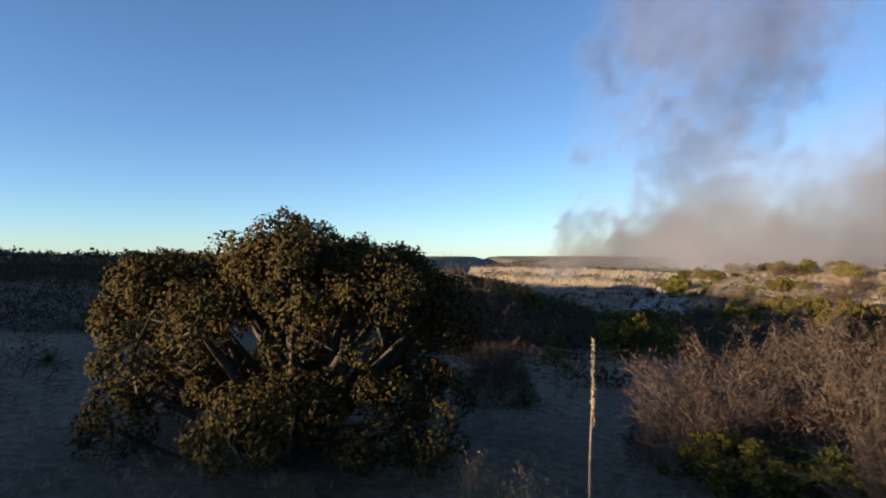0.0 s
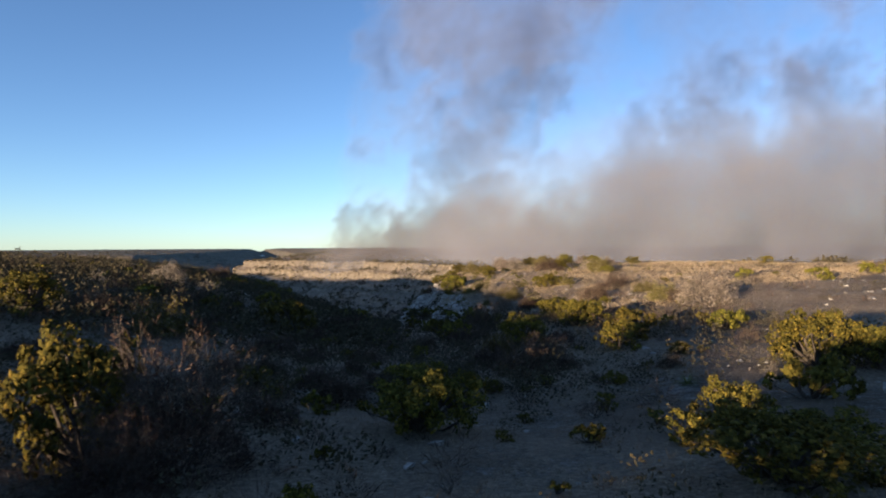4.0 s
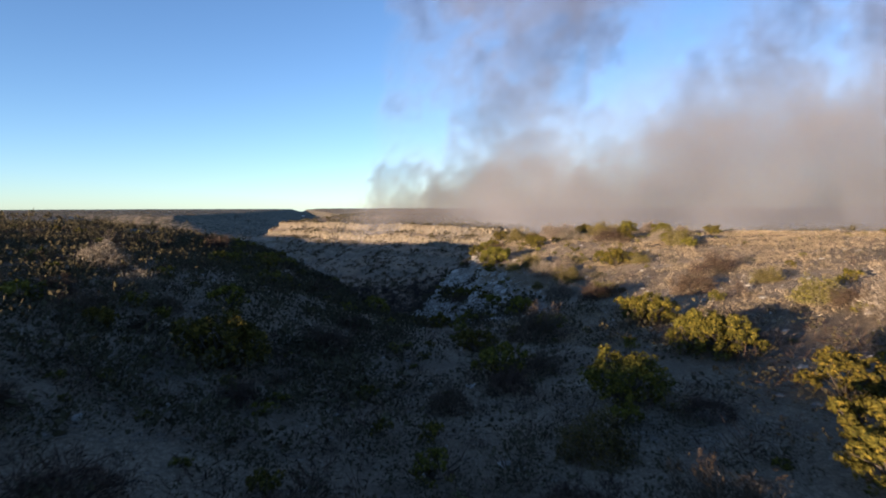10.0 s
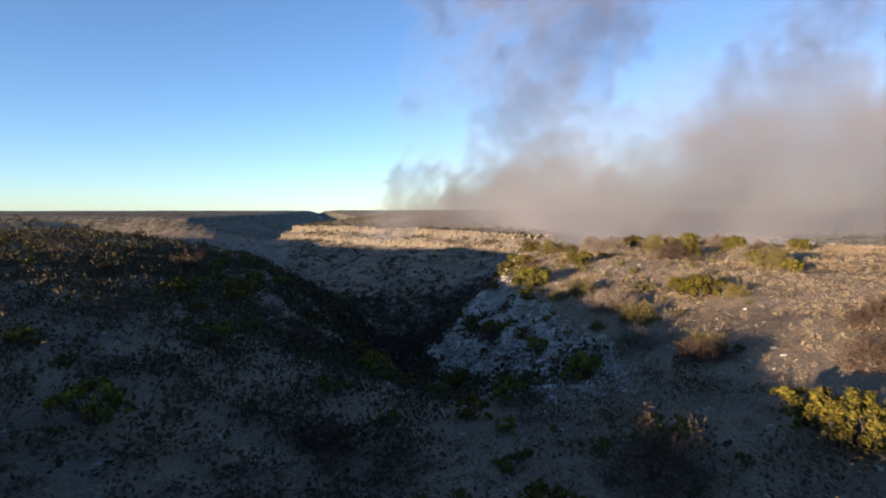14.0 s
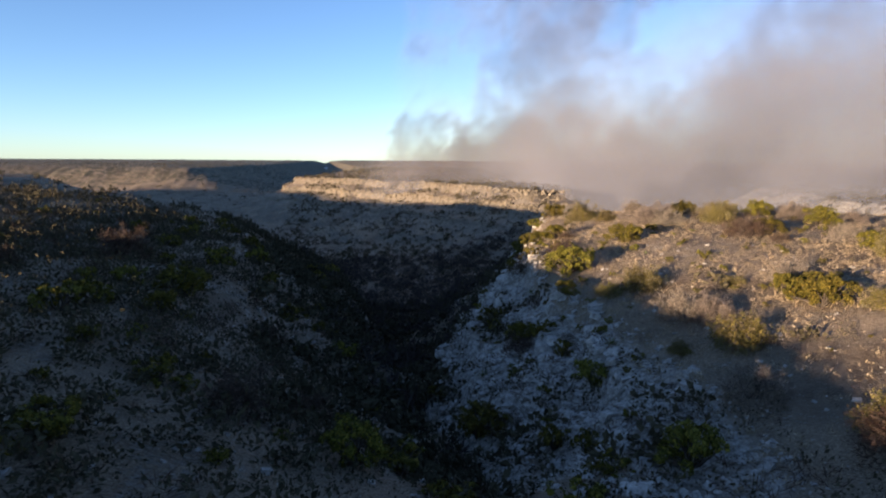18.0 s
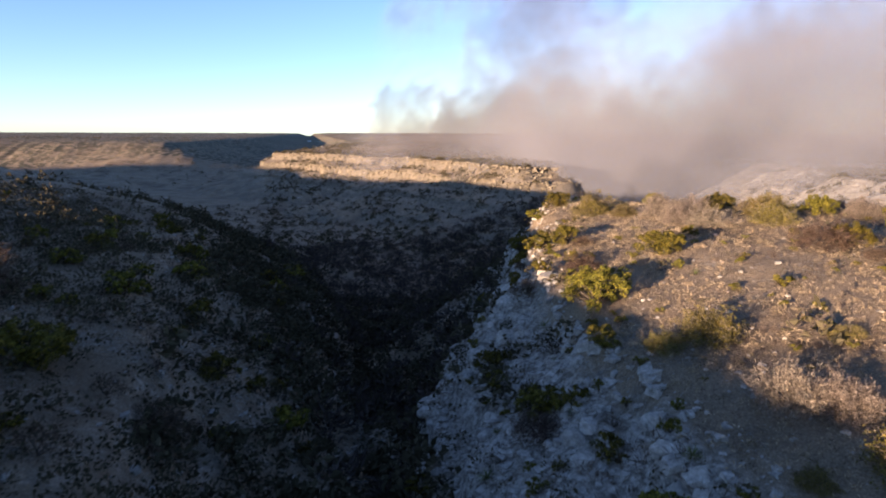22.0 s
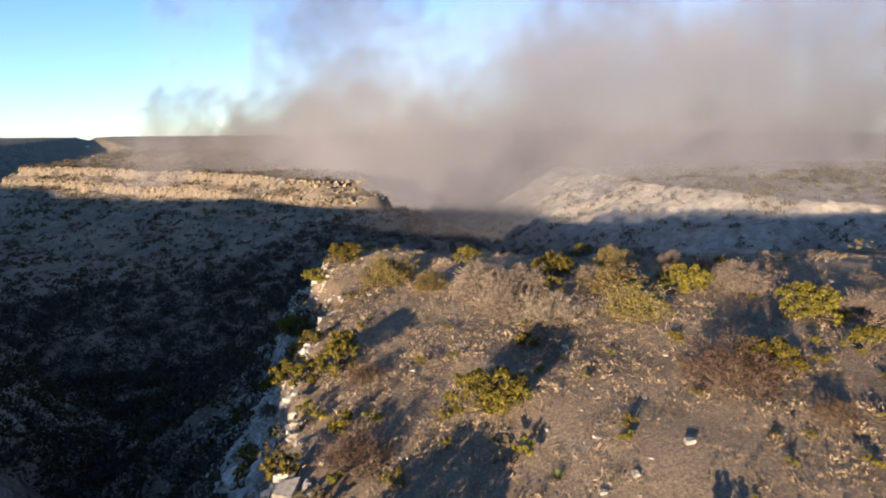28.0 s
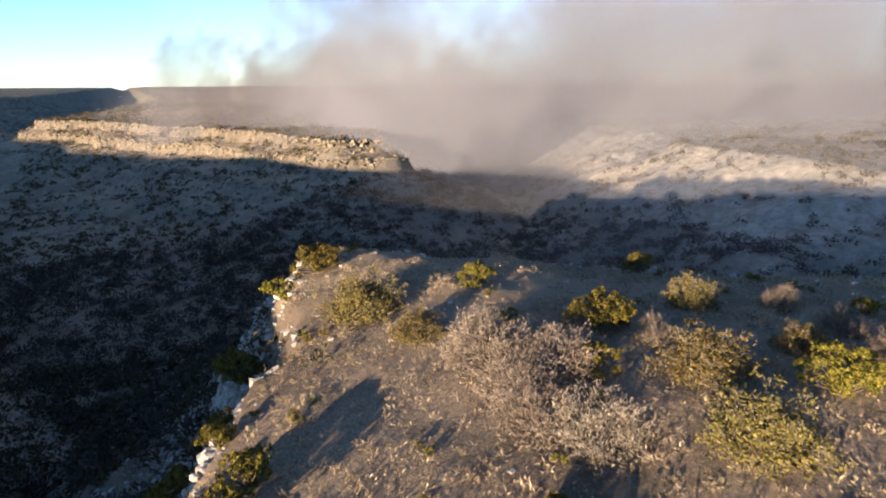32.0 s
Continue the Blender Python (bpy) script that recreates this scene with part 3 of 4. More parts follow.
# ---- smoke of the distant fire ----
def mat_smoke(name, thin, middle, thick):
    m, t, bsdf = material(name)
    t.nodes.remove(bsdf)
    out = t.nodes["Material Output"]
    den = t.nodes.new("ShaderNodeAttribute")
    den.attribute_name = "smoke_amount"
    geo = t.nodes.new("ShaderNodeNewGeometry")
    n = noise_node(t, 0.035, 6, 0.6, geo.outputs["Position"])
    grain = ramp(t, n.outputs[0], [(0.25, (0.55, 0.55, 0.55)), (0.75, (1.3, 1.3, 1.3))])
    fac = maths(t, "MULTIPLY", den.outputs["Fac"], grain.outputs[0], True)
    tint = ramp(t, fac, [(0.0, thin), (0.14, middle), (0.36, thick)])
    dif = t.nodes.new("ShaderNodeBsdfDiffuse")
    tra = t.nodes.new("ShaderNodeBsdfTranslucent")
    clear = t.nodes.new("ShaderNodeBsdfTransparent")
    for s in (dif, tra):
        t.links.new(tint.outputs[0], s.inputs["Color"])
    body = node(t, "ShaderNodeMixShader", Fac=0.5)
    t.links.new(dif.outputs[0], body.inputs[1])
    t.links.new(tra.outputs[0], body.inputs[2])
    mixs = t.nodes.new("ShaderNodeMixShader")
    t.links.new(maths(t, "MINIMUM", fac, 0.52), mixs.inputs[0])
    t.links.new(clear.outputs[0], mixs.inputs[1])
    t.links.new(body.outputs[0], mixs.inputs[2])
    t.links.new(mixs.outputs[0], out.inputs["Surface"])
    return m


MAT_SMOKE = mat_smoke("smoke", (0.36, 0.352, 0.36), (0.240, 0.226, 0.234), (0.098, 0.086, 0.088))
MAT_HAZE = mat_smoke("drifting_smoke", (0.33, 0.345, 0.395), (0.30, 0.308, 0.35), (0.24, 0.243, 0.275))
RIGHT, AHEAD = Vector((0.883, -0.469, 0)), Vector((0.469, 0.883, 0))


def swirl(x, y, size, seed, octaves=4):
    """Smooth gradient noise, each octave turned against the last."""
    total, gain = 0.0, 1.0
    for k in range(octaves):
        c, n = math.cos(0.9 * k + 0.5), math.sin(0.9 * k + 0.5)
        a, b = (c * x - n * y) / size + 31.7 * k + seed * 0.37, (n * x + c * y) / size - 12.9 * k + seed * 0.71
        ia, ib = np.floor(a), np.floor(b)
        fa, fb = a - ia, b - ib
        def corner(i, j):
            w = 2 * math.pi * hash2(ia + i, ib + j, seed + k)
            return np.cos(w) * (fa - i) + np.sin(w) * (fb - j)
        wa, wb = fa ** 3 * (fa * (fa * 6 - 15) + 10), fb ** 3 * (fb * (fb * 6 - 15) + 10)
        low, high = corner(0, 0) * (1 - wa) + corner(1, 0) * wa, corner(0, 1) * (1 - wa) + corner(1, 1) * wa
        total = total + gain * 1.5 * (low * (1 - wb) + high * wb)
        gain, size = gain * 0.55, size * 0.48
    return total


def plume_density(u, v, seed):
    """How thick the smoke is, by metres along the fire's front and above it: a rolling bank, a leaning column, wide drifts."""
    wu = u + 16 * swirl(u, v, 60, seed)
    wv = v + 16 * swirl(u, v, 55, seed + 9)
    roll = swirl(wu, wv, 30, seed + 20, 5)
    wide = swirl(wu, wv, 75, seed + 30, 5)
    left = sstep(-8, 10, wu - 0.13 * np.clip(v, 0, None) + 0.05 * np.clip(v - 120, 0, None))
    crest = 30 * sstep(-6, 26, u) + 20 * np.exp(-((u - 104) / 36) ** 2) + 10 * np.exp(-((u - 190) / 30) ** 2) - 6 * np.exp(-((u - 145) / 14) ** 2)
    bank = 0.95 * sstep(-0.40, 0.50, (crest - wv) / 26 + 0.75 * roll)
    column = 0.46 * sstep(-0.25, 0.75, 1 - np.abs(wu - 100 - 0.16 * v) / (34 + 0.24 * v) + 0.9 * wide + 0.3 * roll) * sstep(345, 120, v)
    drift = 112 * sstep(180, 250, u) + 50 * sstep(300, 430, u)
    second = 0.50 * sstep(-0.5, 0.6, (drift - wv) / 75 + 0.8 * wide + 0.3 * roll) * sstep(165, 230, u)
    veil = 0.17 * sstep(-8, 30, wu - 0.15 * v) * sstep(345, 150, v) * np.clip(0.7 + 1.2 * wide, 0, 1.5)
    return np.clip(np.maximum(bank, 0.55 * bank + column + second) + veil, 0, 1) * left


def smoke_sheet(origin, ahead, wide, tall, base, seed, strength, drift, low=False):
    nu, nv = (104, 62) if low else (200, 110)
    u, v = np.meshgrid(np.linspace(-40, wide, nu), np.linspace(-30, tall, nv))
    if low:
        d = np.exp(-((v - 12 - 0.08 * u) / (30 + 0.08 * u)) ** 2) * sstep(-40, 50, u) * sstep(wide, wide * 0.7, u)
        d = d * (0.45 + 0.75 * np.clip(0.5 + 1.2 * fbm(u, v, 42, seed, 3), 0, 1))
    else:
        d = plume_density(u + drift, v, seed)
    d = d * strength * sstep(tall, tall * 0.8, v) * sstep(wide, wide * 0.9, u)
    curve = 26 * fbm(u, v, 190, 450, 2)
    o = Vector(origin) + AHEAD * ahead
    X = o.x + RIGHT.x * u + AHEAD.x * curve
    Y = o.y + RIGHT.y * u + AHEAD.y * curve
    verts = np.stack([X, Y, base + v], -1).reshape(-1, 3)
    i = (np.arange(nv - 1)[:, None] * nu + np.arange(nu - 1)[None]).ravel()
    quads = np.stack([i, i + 1, i + nu + 1, i + nu], 1)
    quads = quads[d.ravel()[quads].max(1) > 0.012]
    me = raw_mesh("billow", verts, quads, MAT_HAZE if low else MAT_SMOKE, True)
    at = me.attributes.new("smoke_amount", "FLOAT", "POINT")
    at.data.foreach_set("value", d.astype(np.float32).ravel())
    return me


smoke = tagged(new("smoke"), "brown-grey wildfire smoke drifting up from behind the mesa", "smoke", kind="stuff")
SOURCE = (84, 488, 0)
for k, (ahead, strength, drift) in enumerate(((0, 0.52, 0), (60, 0.52, 6), (130, 0.52, -4))):
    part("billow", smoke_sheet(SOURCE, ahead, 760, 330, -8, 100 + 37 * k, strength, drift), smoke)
for k, (x, y, wide, tall) in enumerate(((140, 366, 340, 110), (150, 415, 390, 110), (88, 464, 620, 120))):
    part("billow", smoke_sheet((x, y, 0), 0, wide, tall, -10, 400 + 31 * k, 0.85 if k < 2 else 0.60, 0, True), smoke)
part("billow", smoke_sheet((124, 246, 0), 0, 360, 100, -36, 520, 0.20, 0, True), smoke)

# ---- plants: the prototypes ----
def plant(name, meshes, label, category, group):
    """A thing of unit half-width with its parts, to be copied."""
    root = tagged(new(name), label, category, group)
    for me in meshes:
        if me is not None:
            part(me.name.split(".")[0], me, root)
    return root


def put(proto, x, y, r, rng, squash=1.0, sink=0.05, lean=6.0, level=None):
    turn = pose(x, y, (settle(x, y) if level is None else level) - sink * r, rng.uniform(-lean, lean), rng.uniform(-lean, lean), rng.uniform(0, 360))
    ob = copy_thing(proto, turn)
    ob.scale = (r, r, r * squash)
    return ob


JUNIPER_LABEL = "rounded olive-green juniper on dry stony ground"
BRUSH_LABEL = "leafless grey-brown brush with dense fine twigs"
SHRUB_LABEL = "low yellow-green shrub among dry grass"
junipers = [plant("juniper", juniper_meshes(10 + k, 2600, 0.100, 0.062, (0.62, 0.72, 0.55, 0.66, 0.76)[k], 16), JUNIPER_LABEL, "tree", "junipers on the upland") for k in range(5)]
fresh = [plant("juniper", juniper_meshes(15 + k, 5200, 0.070, 0.045, 0.62, 24), "dense dark-green juniper among leafless brush", "tree", "junipers on the upland") for k in range(3)]
brushes = [plant("brush", brush_meshes(40 + k, 11, 2, 2, 5600, 0, None, (1.0, 0.8, 1.1)[k], 0.75), BRUSH_LABEL, "bush", "leafless brush") for k in range(3)]
dark_brushes = [plant("brush", brush_meshes(50 + k, 11, 2, 2, 3800, 0, None, (0.9, 0.75, 1.0)[k], 0.85, MAT_REDTWIG), "dark leafless brush with reddish-brown twigs", "bush", "leafless brush") for k in range(3)]
mixed = [plant("brush", brush_meshes(60 + k, 10, 2, 2, 1800, 4600, MAT_OLIVELEAF, 0.9, 0.8), "brown brush half covered in olive leaves", "bush", "leafless brush") for k in range(3)]
shrubs = [plant("shrub", juniper_meshes(80 + k, 700, 0.17, 0.085, 0.62, 6, None, 6), SHRUB_LABEL, "shrub", "low shrubs") for k in range(3)]
small_junipers = [plant("juniper", juniper_meshes(110 + k, 700, 0.17, 0.11, (0.6, 0.72, 0.66)[k], 11, None, 6), JUNIPER_LABEL, "tree", "junipers on the upland") for k in range(3)]
small_brushes = [plant("brush", brush_meshes(130 + k, 6, 1, 2, 480, 0, None, (0.9, 0.7, 1.1)[k], 1.15, MAT_REDTWIG if k else None), BRUSH_LABEL, "bush", "leafless brush") for k in range(3)]
sotols = [plant("sotol", (sotol_mesh(90 + k, 90),), "grey-green sotol rosette of narrow stiff blades", "plant", "sotol plants") for k in range(2)]

# ---- plants: where they stand (x, y, half-width) ----
JUNIPERS_A = [(16.3, 22.1, 0.97), (-0.9, 25.1, 1.03), (7.8, 25.4, 1.58), (28.8, 26.5, 1.43), (26.5, 27.4, 1.77), (19.0, 31.5, 0.51), (13.5, 32.8, 0.47), (16.3, 33.0, 0.39), (12.9, 34.4, 0.65), (3.6, 34.9, 0.65), (26.1, 35.4, 0.63), (11.0, 35.9, 0.68), (9.9, 35.9, 0.55), (12.5, 37.0, 0.52), (25.3, 39.8, 1.1), (27.1, 41.7, 1.25), (36.1, 41.9, 1.25), (14.4, 45.6, 0.56), (31.0, 45.8, 1.45), (24.5, 50.8, 1.69), (-8.8, 52.7, 1.78), (32.9, 54.4, 1.59), (33.7, 57.2, 1.66), (22.2, 59.2, 1.29)]
JUNIPERS_B = [(7.6, 60.6, 2.11), (1.5, 63.9, 0.82), (23.5, 66.9, 1.25), (38.4, 68.6, 1.82), (32.0, 73.2, 1.34), (10.4, 90.9, 1.26), (37.4, 91.0, 1.42), (16.0, 91.5, 0.51), (21.7, 94.9, 1.4), (35.5, 97.2, 0.98), (57.5, 103.4, 1.97), (8.0, 104.0, 0.82), (40.1, 105.5, 1.42), (57.2, 106.0, 1.33), (32.0, 107.1, 1.79), (59.2, 107.3, 1.09), (10.1, 113.6, 1.21), (73.7, 113.9, 1.25), (40.2, 119.4, 1.55), (44.7, 120.0, 1.06), (10.2, 122.5, 2.13), (80.9, 125.1, 1.12), (92.2, 125.3, 1.49), (39.6, 126.0, 0.94)]
JUNIPERS_C = [(73.9, 127.3, 1.54), (49.1, 128.0, 2.49), (40.4, 129.4, 1.16), (84.8, 130.5, 1.98), (59.7, 134.8, 2.09), (82.5, 138.9, 1.65), (96.1, 144.5, 0.88), (48.7, 144.6, 0.85), (75.5, 147.7, 1.25), (56.2, 148.1, 1.39), (53.5, 149.4, 1.42), (57.9, 151.2, 1.21), (80.1, 151.9, 1.87), (57.5, 156.8, 0.89), (55.6, 158.1, 1.75), (59.0, 162.6, 1.92), (96.2, 163.6, 1.28), (79.4, 165.3, 1.4), (61.8, 174.3, 1.77), (71.7, 181.8, 2.03), (67.7, 182.0, 1.43)]
JUNIPERS_ROWS = (JUNIPERS_A, JUNIPERS_B, JUNIPERS_C,)
BROWN_JUNIPERS_A = [(19.9, 45.4, 1.07), (-0.9, 48.0, 1.38), (47.5, 62.2, 1.32), (53.1, 72.5, 1.09), (45.9, 88.0, 1.38), (59.1, 100.0, 1.02), (48.8, 101.4, 1.57), (45.4, 103.3, 0.72), (73.0, 109.8, 1.84), (57.2, 112.6, 0.83), (50.9, 116.8, 1.5), (47.8, 117.3, 1.01), (76.2, 138.6, 1.86), (86.1, 142.8, 1.28), (79.7, 143.8, 1.89), (88.5, 151.7, 1.46), (71.2, 159.8, 1.57), (70.5, 167.1, 2.3)]
BROWN_JUNIPERS_ROWS = (BROWN_JUNIPERS_A,)
BRUSH_A = [(46.0, 54.2, 2.23), (1.2, 75.7, 1.26), (-3.1, 85.5, 1.82), (44.3, 95.0, 1.39), (50.4, 106.3, 1.49), (48.8, 108.0, 1.55), (60.7, 109.8, 1.46), (79.1, 117.5, 1.03), (75.7, 118.1, 1.52), (87.9, 128.5, 1.4), (85.9, 136.6, 1.3), (87.8, 137.5, 1.76), (89.8, 139.8, 1.09), (90.8, 143.2, 1.09), (71.4, 143.4, 1.83), (70.4, 146.2, 1.78), (80.5, 147.7, 0.77), (92.8, 148.2, 1.06), (71.2, 148.5, 1.64), (73.8, 148.8, 1.93), (82.4, 149.9, 0.62), (72.3, 152.7, 2.29)]
BRUSH_ROWS = (BRUSH_A,)
DARK_BRUSH_A = [(3.6, 27.1, 0.82), (6.5, 31.6, 0.97), (22.9, 32.4, 0.58), (8.7, 34.5, 0.71), (6.2, 34.9, 0.82), (19.5, 36.3, 0.64), (17.2, 36.6, 1.5), (8.4, 37.7, 0.56), (4.4, 37.7, 0.66), (2.6, 38.0, 0.65), (-5.3, 38.3, 1.07), (20.0, 39.6, 1.35), (17.3, 41.5, 1.17), (6.9, 41.8, 0.75), (10.2, 42.8, 0.86), (5.3, 43.9, 1.23), (25.7, 47.2, 0.98), (1.4, 50.5, 0.93), (-2.0, 51.9, 0.94), (-5.5, 53.2, 1.43), (8.8, 53.5, 0.82), (17.5, 53.5, 0.96), (21.1, 55.3, 1.04), (-2.3, 55.7, 0.78)]
DARK_BRUSH_B = [(10.2, 57.4, 0.6), (24.0, 58.1, 1.21), (47.1, 58.9, 1.27), (3.3, 65.1, 0.79), (13.6, 65.3, 0.7), (13.7, 67.1, 1.4), (0.1, 68.2, 1.07), (12.9, 68.5, 0.77), (29.3, 69.9, 2.07), (3.7, 71.1, 0.95), (-2.5, 71.5, 1.06), (47.9, 75.4, 1.76), (16.4, 75.6, 1.17), (55.2, 81.5, 2.03), (44.6, 86.2, 2.09), (15.9, 98.0, 1.59), (19.7, 101.9, 1.4), (39.1, 117.2, 1.56), (16.7, 120.5, 1.83), (30.7, 121.8, 2.0), (71.2, 122.3, 0.91), (-4.1, 123.5, 1.84), (71.3, 127.7, 2.31), (3.0, 135.0, 2.4)]
DARK_BRUSH_C = [(52.0, 135.7, 1.55), (46.7, 137.2, 1.28), (56.4, 144.3, 1.03), (51.7, 150.1, 0.8), (41.2, 152.7, 1.91)]
DARK_BRUSH_ROWS = (DARK_BRUSH_A, DARK_BRUSH_B, DARK_BRUSH_C,)
SHRUBS_A = [(7.9, 17.9, 0.28), (9.2, 22.8, 0.34), (15.0, 23.8, 0.49), (20.7, 28.8, 0.66), (14.9, 32.2, 0.36), (22.6, 33.7, 0.38), (27.2, 34.8, 0.41), (5.4, 35.2, 0.41), (29.9, 37.1, 0.39), (25.0, 37.7, 0.37), (10.4, 38.3, 0.34), (3.4, 41.2, 0.38), (1.0, 43.6, 0.43), (14.7, 43.8, 0.41), (7.3, 47.0, 0.42), (39.4, 47.6, 0.93), (36.2, 48.3, 0.79), (13.7, 49.9, 0.5), (14.3, 52.1, 0.43), (9.7, 52.2, 0.6), (10.3, 53.8, 0.61), (3.7, 55.1, 0.5), (8.3, 55.6, 0.64), (38.6, 55.7, 0.54)]
SHRUBS_B = [(16.3, 58.1, 0.43), (4.5, 58.5, 0.46), (38.9, 58.7, 0.42), (17.1, 61.3, 0.69), (11.0, 64.3, 0.47), (6.2, 65.3, 0.44), (19.7, 66.3, 0.51), (24.1, 73.8, 0.63), (8.9, 93.9, 0.44), (11.2, 95.9, 0.5), (37.5, 96.8, 0.63), (42.5, 103.9, 0.68), (36.8, 106.6, 0.7), (42.4, 107.3, 0.69), (42.6, 109.4, 0.76), (44.3, 111.0, 0.54), (56.5, 111.5, 0.47), (36.4, 111.6, 0.77), (40.4, 112.8, 0.63), (54.0, 113.0, 0.41), (37.2, 114.1, 0.64), (57.8, 114.3, 0.35), (44.0, 115.3, 0.58), (35.0, 115.4, 0.72)]
SHRUBS_C = [(57.3, 115.6, 0.42), (59.4, 116.2, 0.38), (45.4, 116.4, 0.56), (41.1, 116.9, 0.53), (67.3, 117.6, 0.57), (43.5, 117.7, 0.58), (58.0, 118.2, 0.45), (68.5, 119.5, 0.53), (37.5, 120.3, 0.53), (60.6, 121.3, 0.99), (50.9, 122.4, 0.48), (57.8, 122.8, 0.64), (67.7, 123.3, 0.35), (43.2, 123.7, 0.58), (38.3, 124.7, 0.54), (77.1, 125.9, 0.66), (62.5, 127.7, 0.54), (38.1, 128.1, 0.53), (58.4, 128.2, 0.62), (63.6, 128.4, 0.51), (41.9, 129.3, 0.6), (70.9, 130.5, 0.5), (58.5, 130.6, 0.77), (46.0, 131.2, 0.87)]
SHRUBS_D = [(52.6, 133.1, 0.75), (65.7, 133.6, 0.4), (74.1, 133.6, 0.67), (79.3, 134.6, 0.57), (50.3, 135.2, 0.68), (57.4, 136.3, 0.63), (42.2, 137.3, 0.74), (54.3, 139.0, 0.71), (85.6, 139.3, 0.5), (85.8, 140.9, 0.58), (52.1, 142.2, 0.84), (62.0, 142.3, 0.5), (52.0, 143.4, 0.73), (73.9, 145.8, 1.0), (65.1, 147.1, 0.35), (65.0, 148.1, 0.34), (61.4, 155.3, 0.58), (100.9, 155.5, 1.0), (62.7, 156.3, 0.57), (76.3, 156.5, 0.93), (78.5, 162.1, 0.43), (66.8, 166.1, 0.53), (65.6, 166.7, 0.71), (75.7, 170.4, 0.43)]
SHRUBS_E = [(76.6, 184.4, 0.93)]
SHRUBS_ROWS = (SHRUBS_A, SHRUBS_B, SHRUBS_C, SHRUBS_D, SHRUBS_E,)
rng = np.random.default_rng(7)
taken = []


def claim(x, y, r):
    taken.append((x, y, r))


def clear_of(x, y, r):
    return all((x - a) ** 2 + (y - b) ** 2 > (0.7 * (r + c)) ** 2 for a, b, c in taken)


for row in JUNIPERS_ROWS:
    for x, y, r in row:
        put(fresh[rng.integers(3)] if y < 36 or r > 1.5 else junipers[rng.integers(5)], x, y, r * 1.25, rng, rng.uniform(0.85, 1.1))
        claim(x, y, r)
for row in BROWN_JUNIPERS_ROWS:
    for x, y, r in row:
        put(mixed[rng.integers(3)], x, y, r * 1.4, rng, rng.uniform(0.75, 1.0))
        claim(x, y, r)
for row in BRUSH_ROWS:
    for x, y, r in row:
        put(brushes[rng.integers(3)], x, y, r * 1.5, rng, rng.uniform(0.7, 0.95))
        claim(x, y, r)
for row in DARK_BRUSH_ROWS:
    for x, y, r in row:
        put(dark_brushes[rng.integers(3)], x, y, r * 1.3, rng, rng.uniform(0.65, 0.95))
        claim(x, y, r)
for row in SHRUBS_ROWS:
    for n, (x, y, r) in enumerate(row):
        put(sotols[n % 2] if n % 5 == 3 else shrubs[rng.integers(3)], x, y, r, rng, rng.uniform(0.8, 1.1))
        claim(x, y, r)

# the big juniper by the start, its companion brush, and what stands round it
hero = plant("juniper", juniper_meshes(5, 90000, 0.024, 0.0155, 0.72, 60, MAT_OLIVE, 16), "large spreading juniper, its sunward side lit olive-brown", "tree", "junipers on the upland")
hero.matrix_world = pose(-1.95, 8.2, settle(-1.95, 8.2) - 0.1, 0, 0, 40)
hero.scale = (2.5, 2.5, 2.6)
claim(-2.0, 8.15, 2.4)
near_brush = plant("brush", brush_meshes(33, 15, 3, 2, 9000, 0, None, 0.75, 0.42, MAT_REDTWIG), "wide leafless brush with reddish-brown twigs", "bush", "leafless brush")
for x, y, r, q in ((3.5, 8.1, 1.25, 1.0), (5.1, 7.5, 1.45, 1.0), (4.4, 5.6, 0.9, 0.8), (1.0, 11.9, 1.0, 0.9), (6.6, 9.8, 1.5, 1.0)):
    put(near_brush, x, y, r, rng, q, 0.03, 3)
    claim(x, y, r)
leafy = plant("brush", brush_meshes(35, 8, 2, 2, 1200, 1400, MAT_DRYLEAF, 1.1, 0.6), "slender brush with yellow autumn leaves", "bush", "leafless brush")
for x, y, r, q in ((0.72, 4.9, 0.42, 1.7), (0.3, 5.4, 0.36, 1.8), (-0.15, 7.0, 0.40, 1.6), (1.3, 4.9, 0.22, 1.5), (-1.5, 5.9, 0.30, 1.2)):
    put(leafy, x, y, r, rng, q, 0.03, 3)
    claim(x, y, r)
for k, (x, y, r) in enumerate(((3.25, 6.8, 0.80), (4.2, 6.3, 0.70))):
    put(fresh[k % 3], x, y, r, rng, 0.8)
    claim(x, y, r)
for x, y, r, q in ((11.6, 16.4, 1.9, 0.62), (14.2, 17.6, 1.5, 0.6)):
    put(fresh[2], x, y, r, rng, q)
    claim(x, y, r)
# two junipers with sunlit tops beside the draw, and the brush between them
for x, y, r, q in ((-3.2, 19.6, 1.6, 1.6), (-0.5, 23.1, 1.5, 2.0)):
    put(fresh[1], x, y, r, rng, q)
    claim(x, y, r)
for x, y, r in ((1.3, 22.4, 1.8), (0.4, 20.9, 1.1)):
    put(near_brush, x, y, r, rng, 1.3, 0.03, 3)
    claim(x, y, r)
for x, y, r in ((1.5, 11.2, 0.55), (-2.4, 5.0, 0.50), (3.2, 16.0, 0.5), (-8.0, 12.5, 0.5)):
    put(sotols[0], x, y, r, rng, 1.0)
    claim(x, y, r)
# small yellow-green shrubs strewn over the sunlit ridge
strewn = np.random.default_rng(91)
placed = 0
while placed < 95:
    x, y = strewn.uniform((44, 96), (112, 188))
    r = 0.22 + 0.34 * strewn.random() ** 1.5
    if height(x, y) > -6.5 and edge_distance(x, y, NEAR_RIM) > 0.5 and clear_of(x, y, r):
        put(shrubs[strewn.integers(3)], x, y, r, strewn, strewn.uniform(0.8, 1.2))
        claim(x, y, r)
        placed += 1
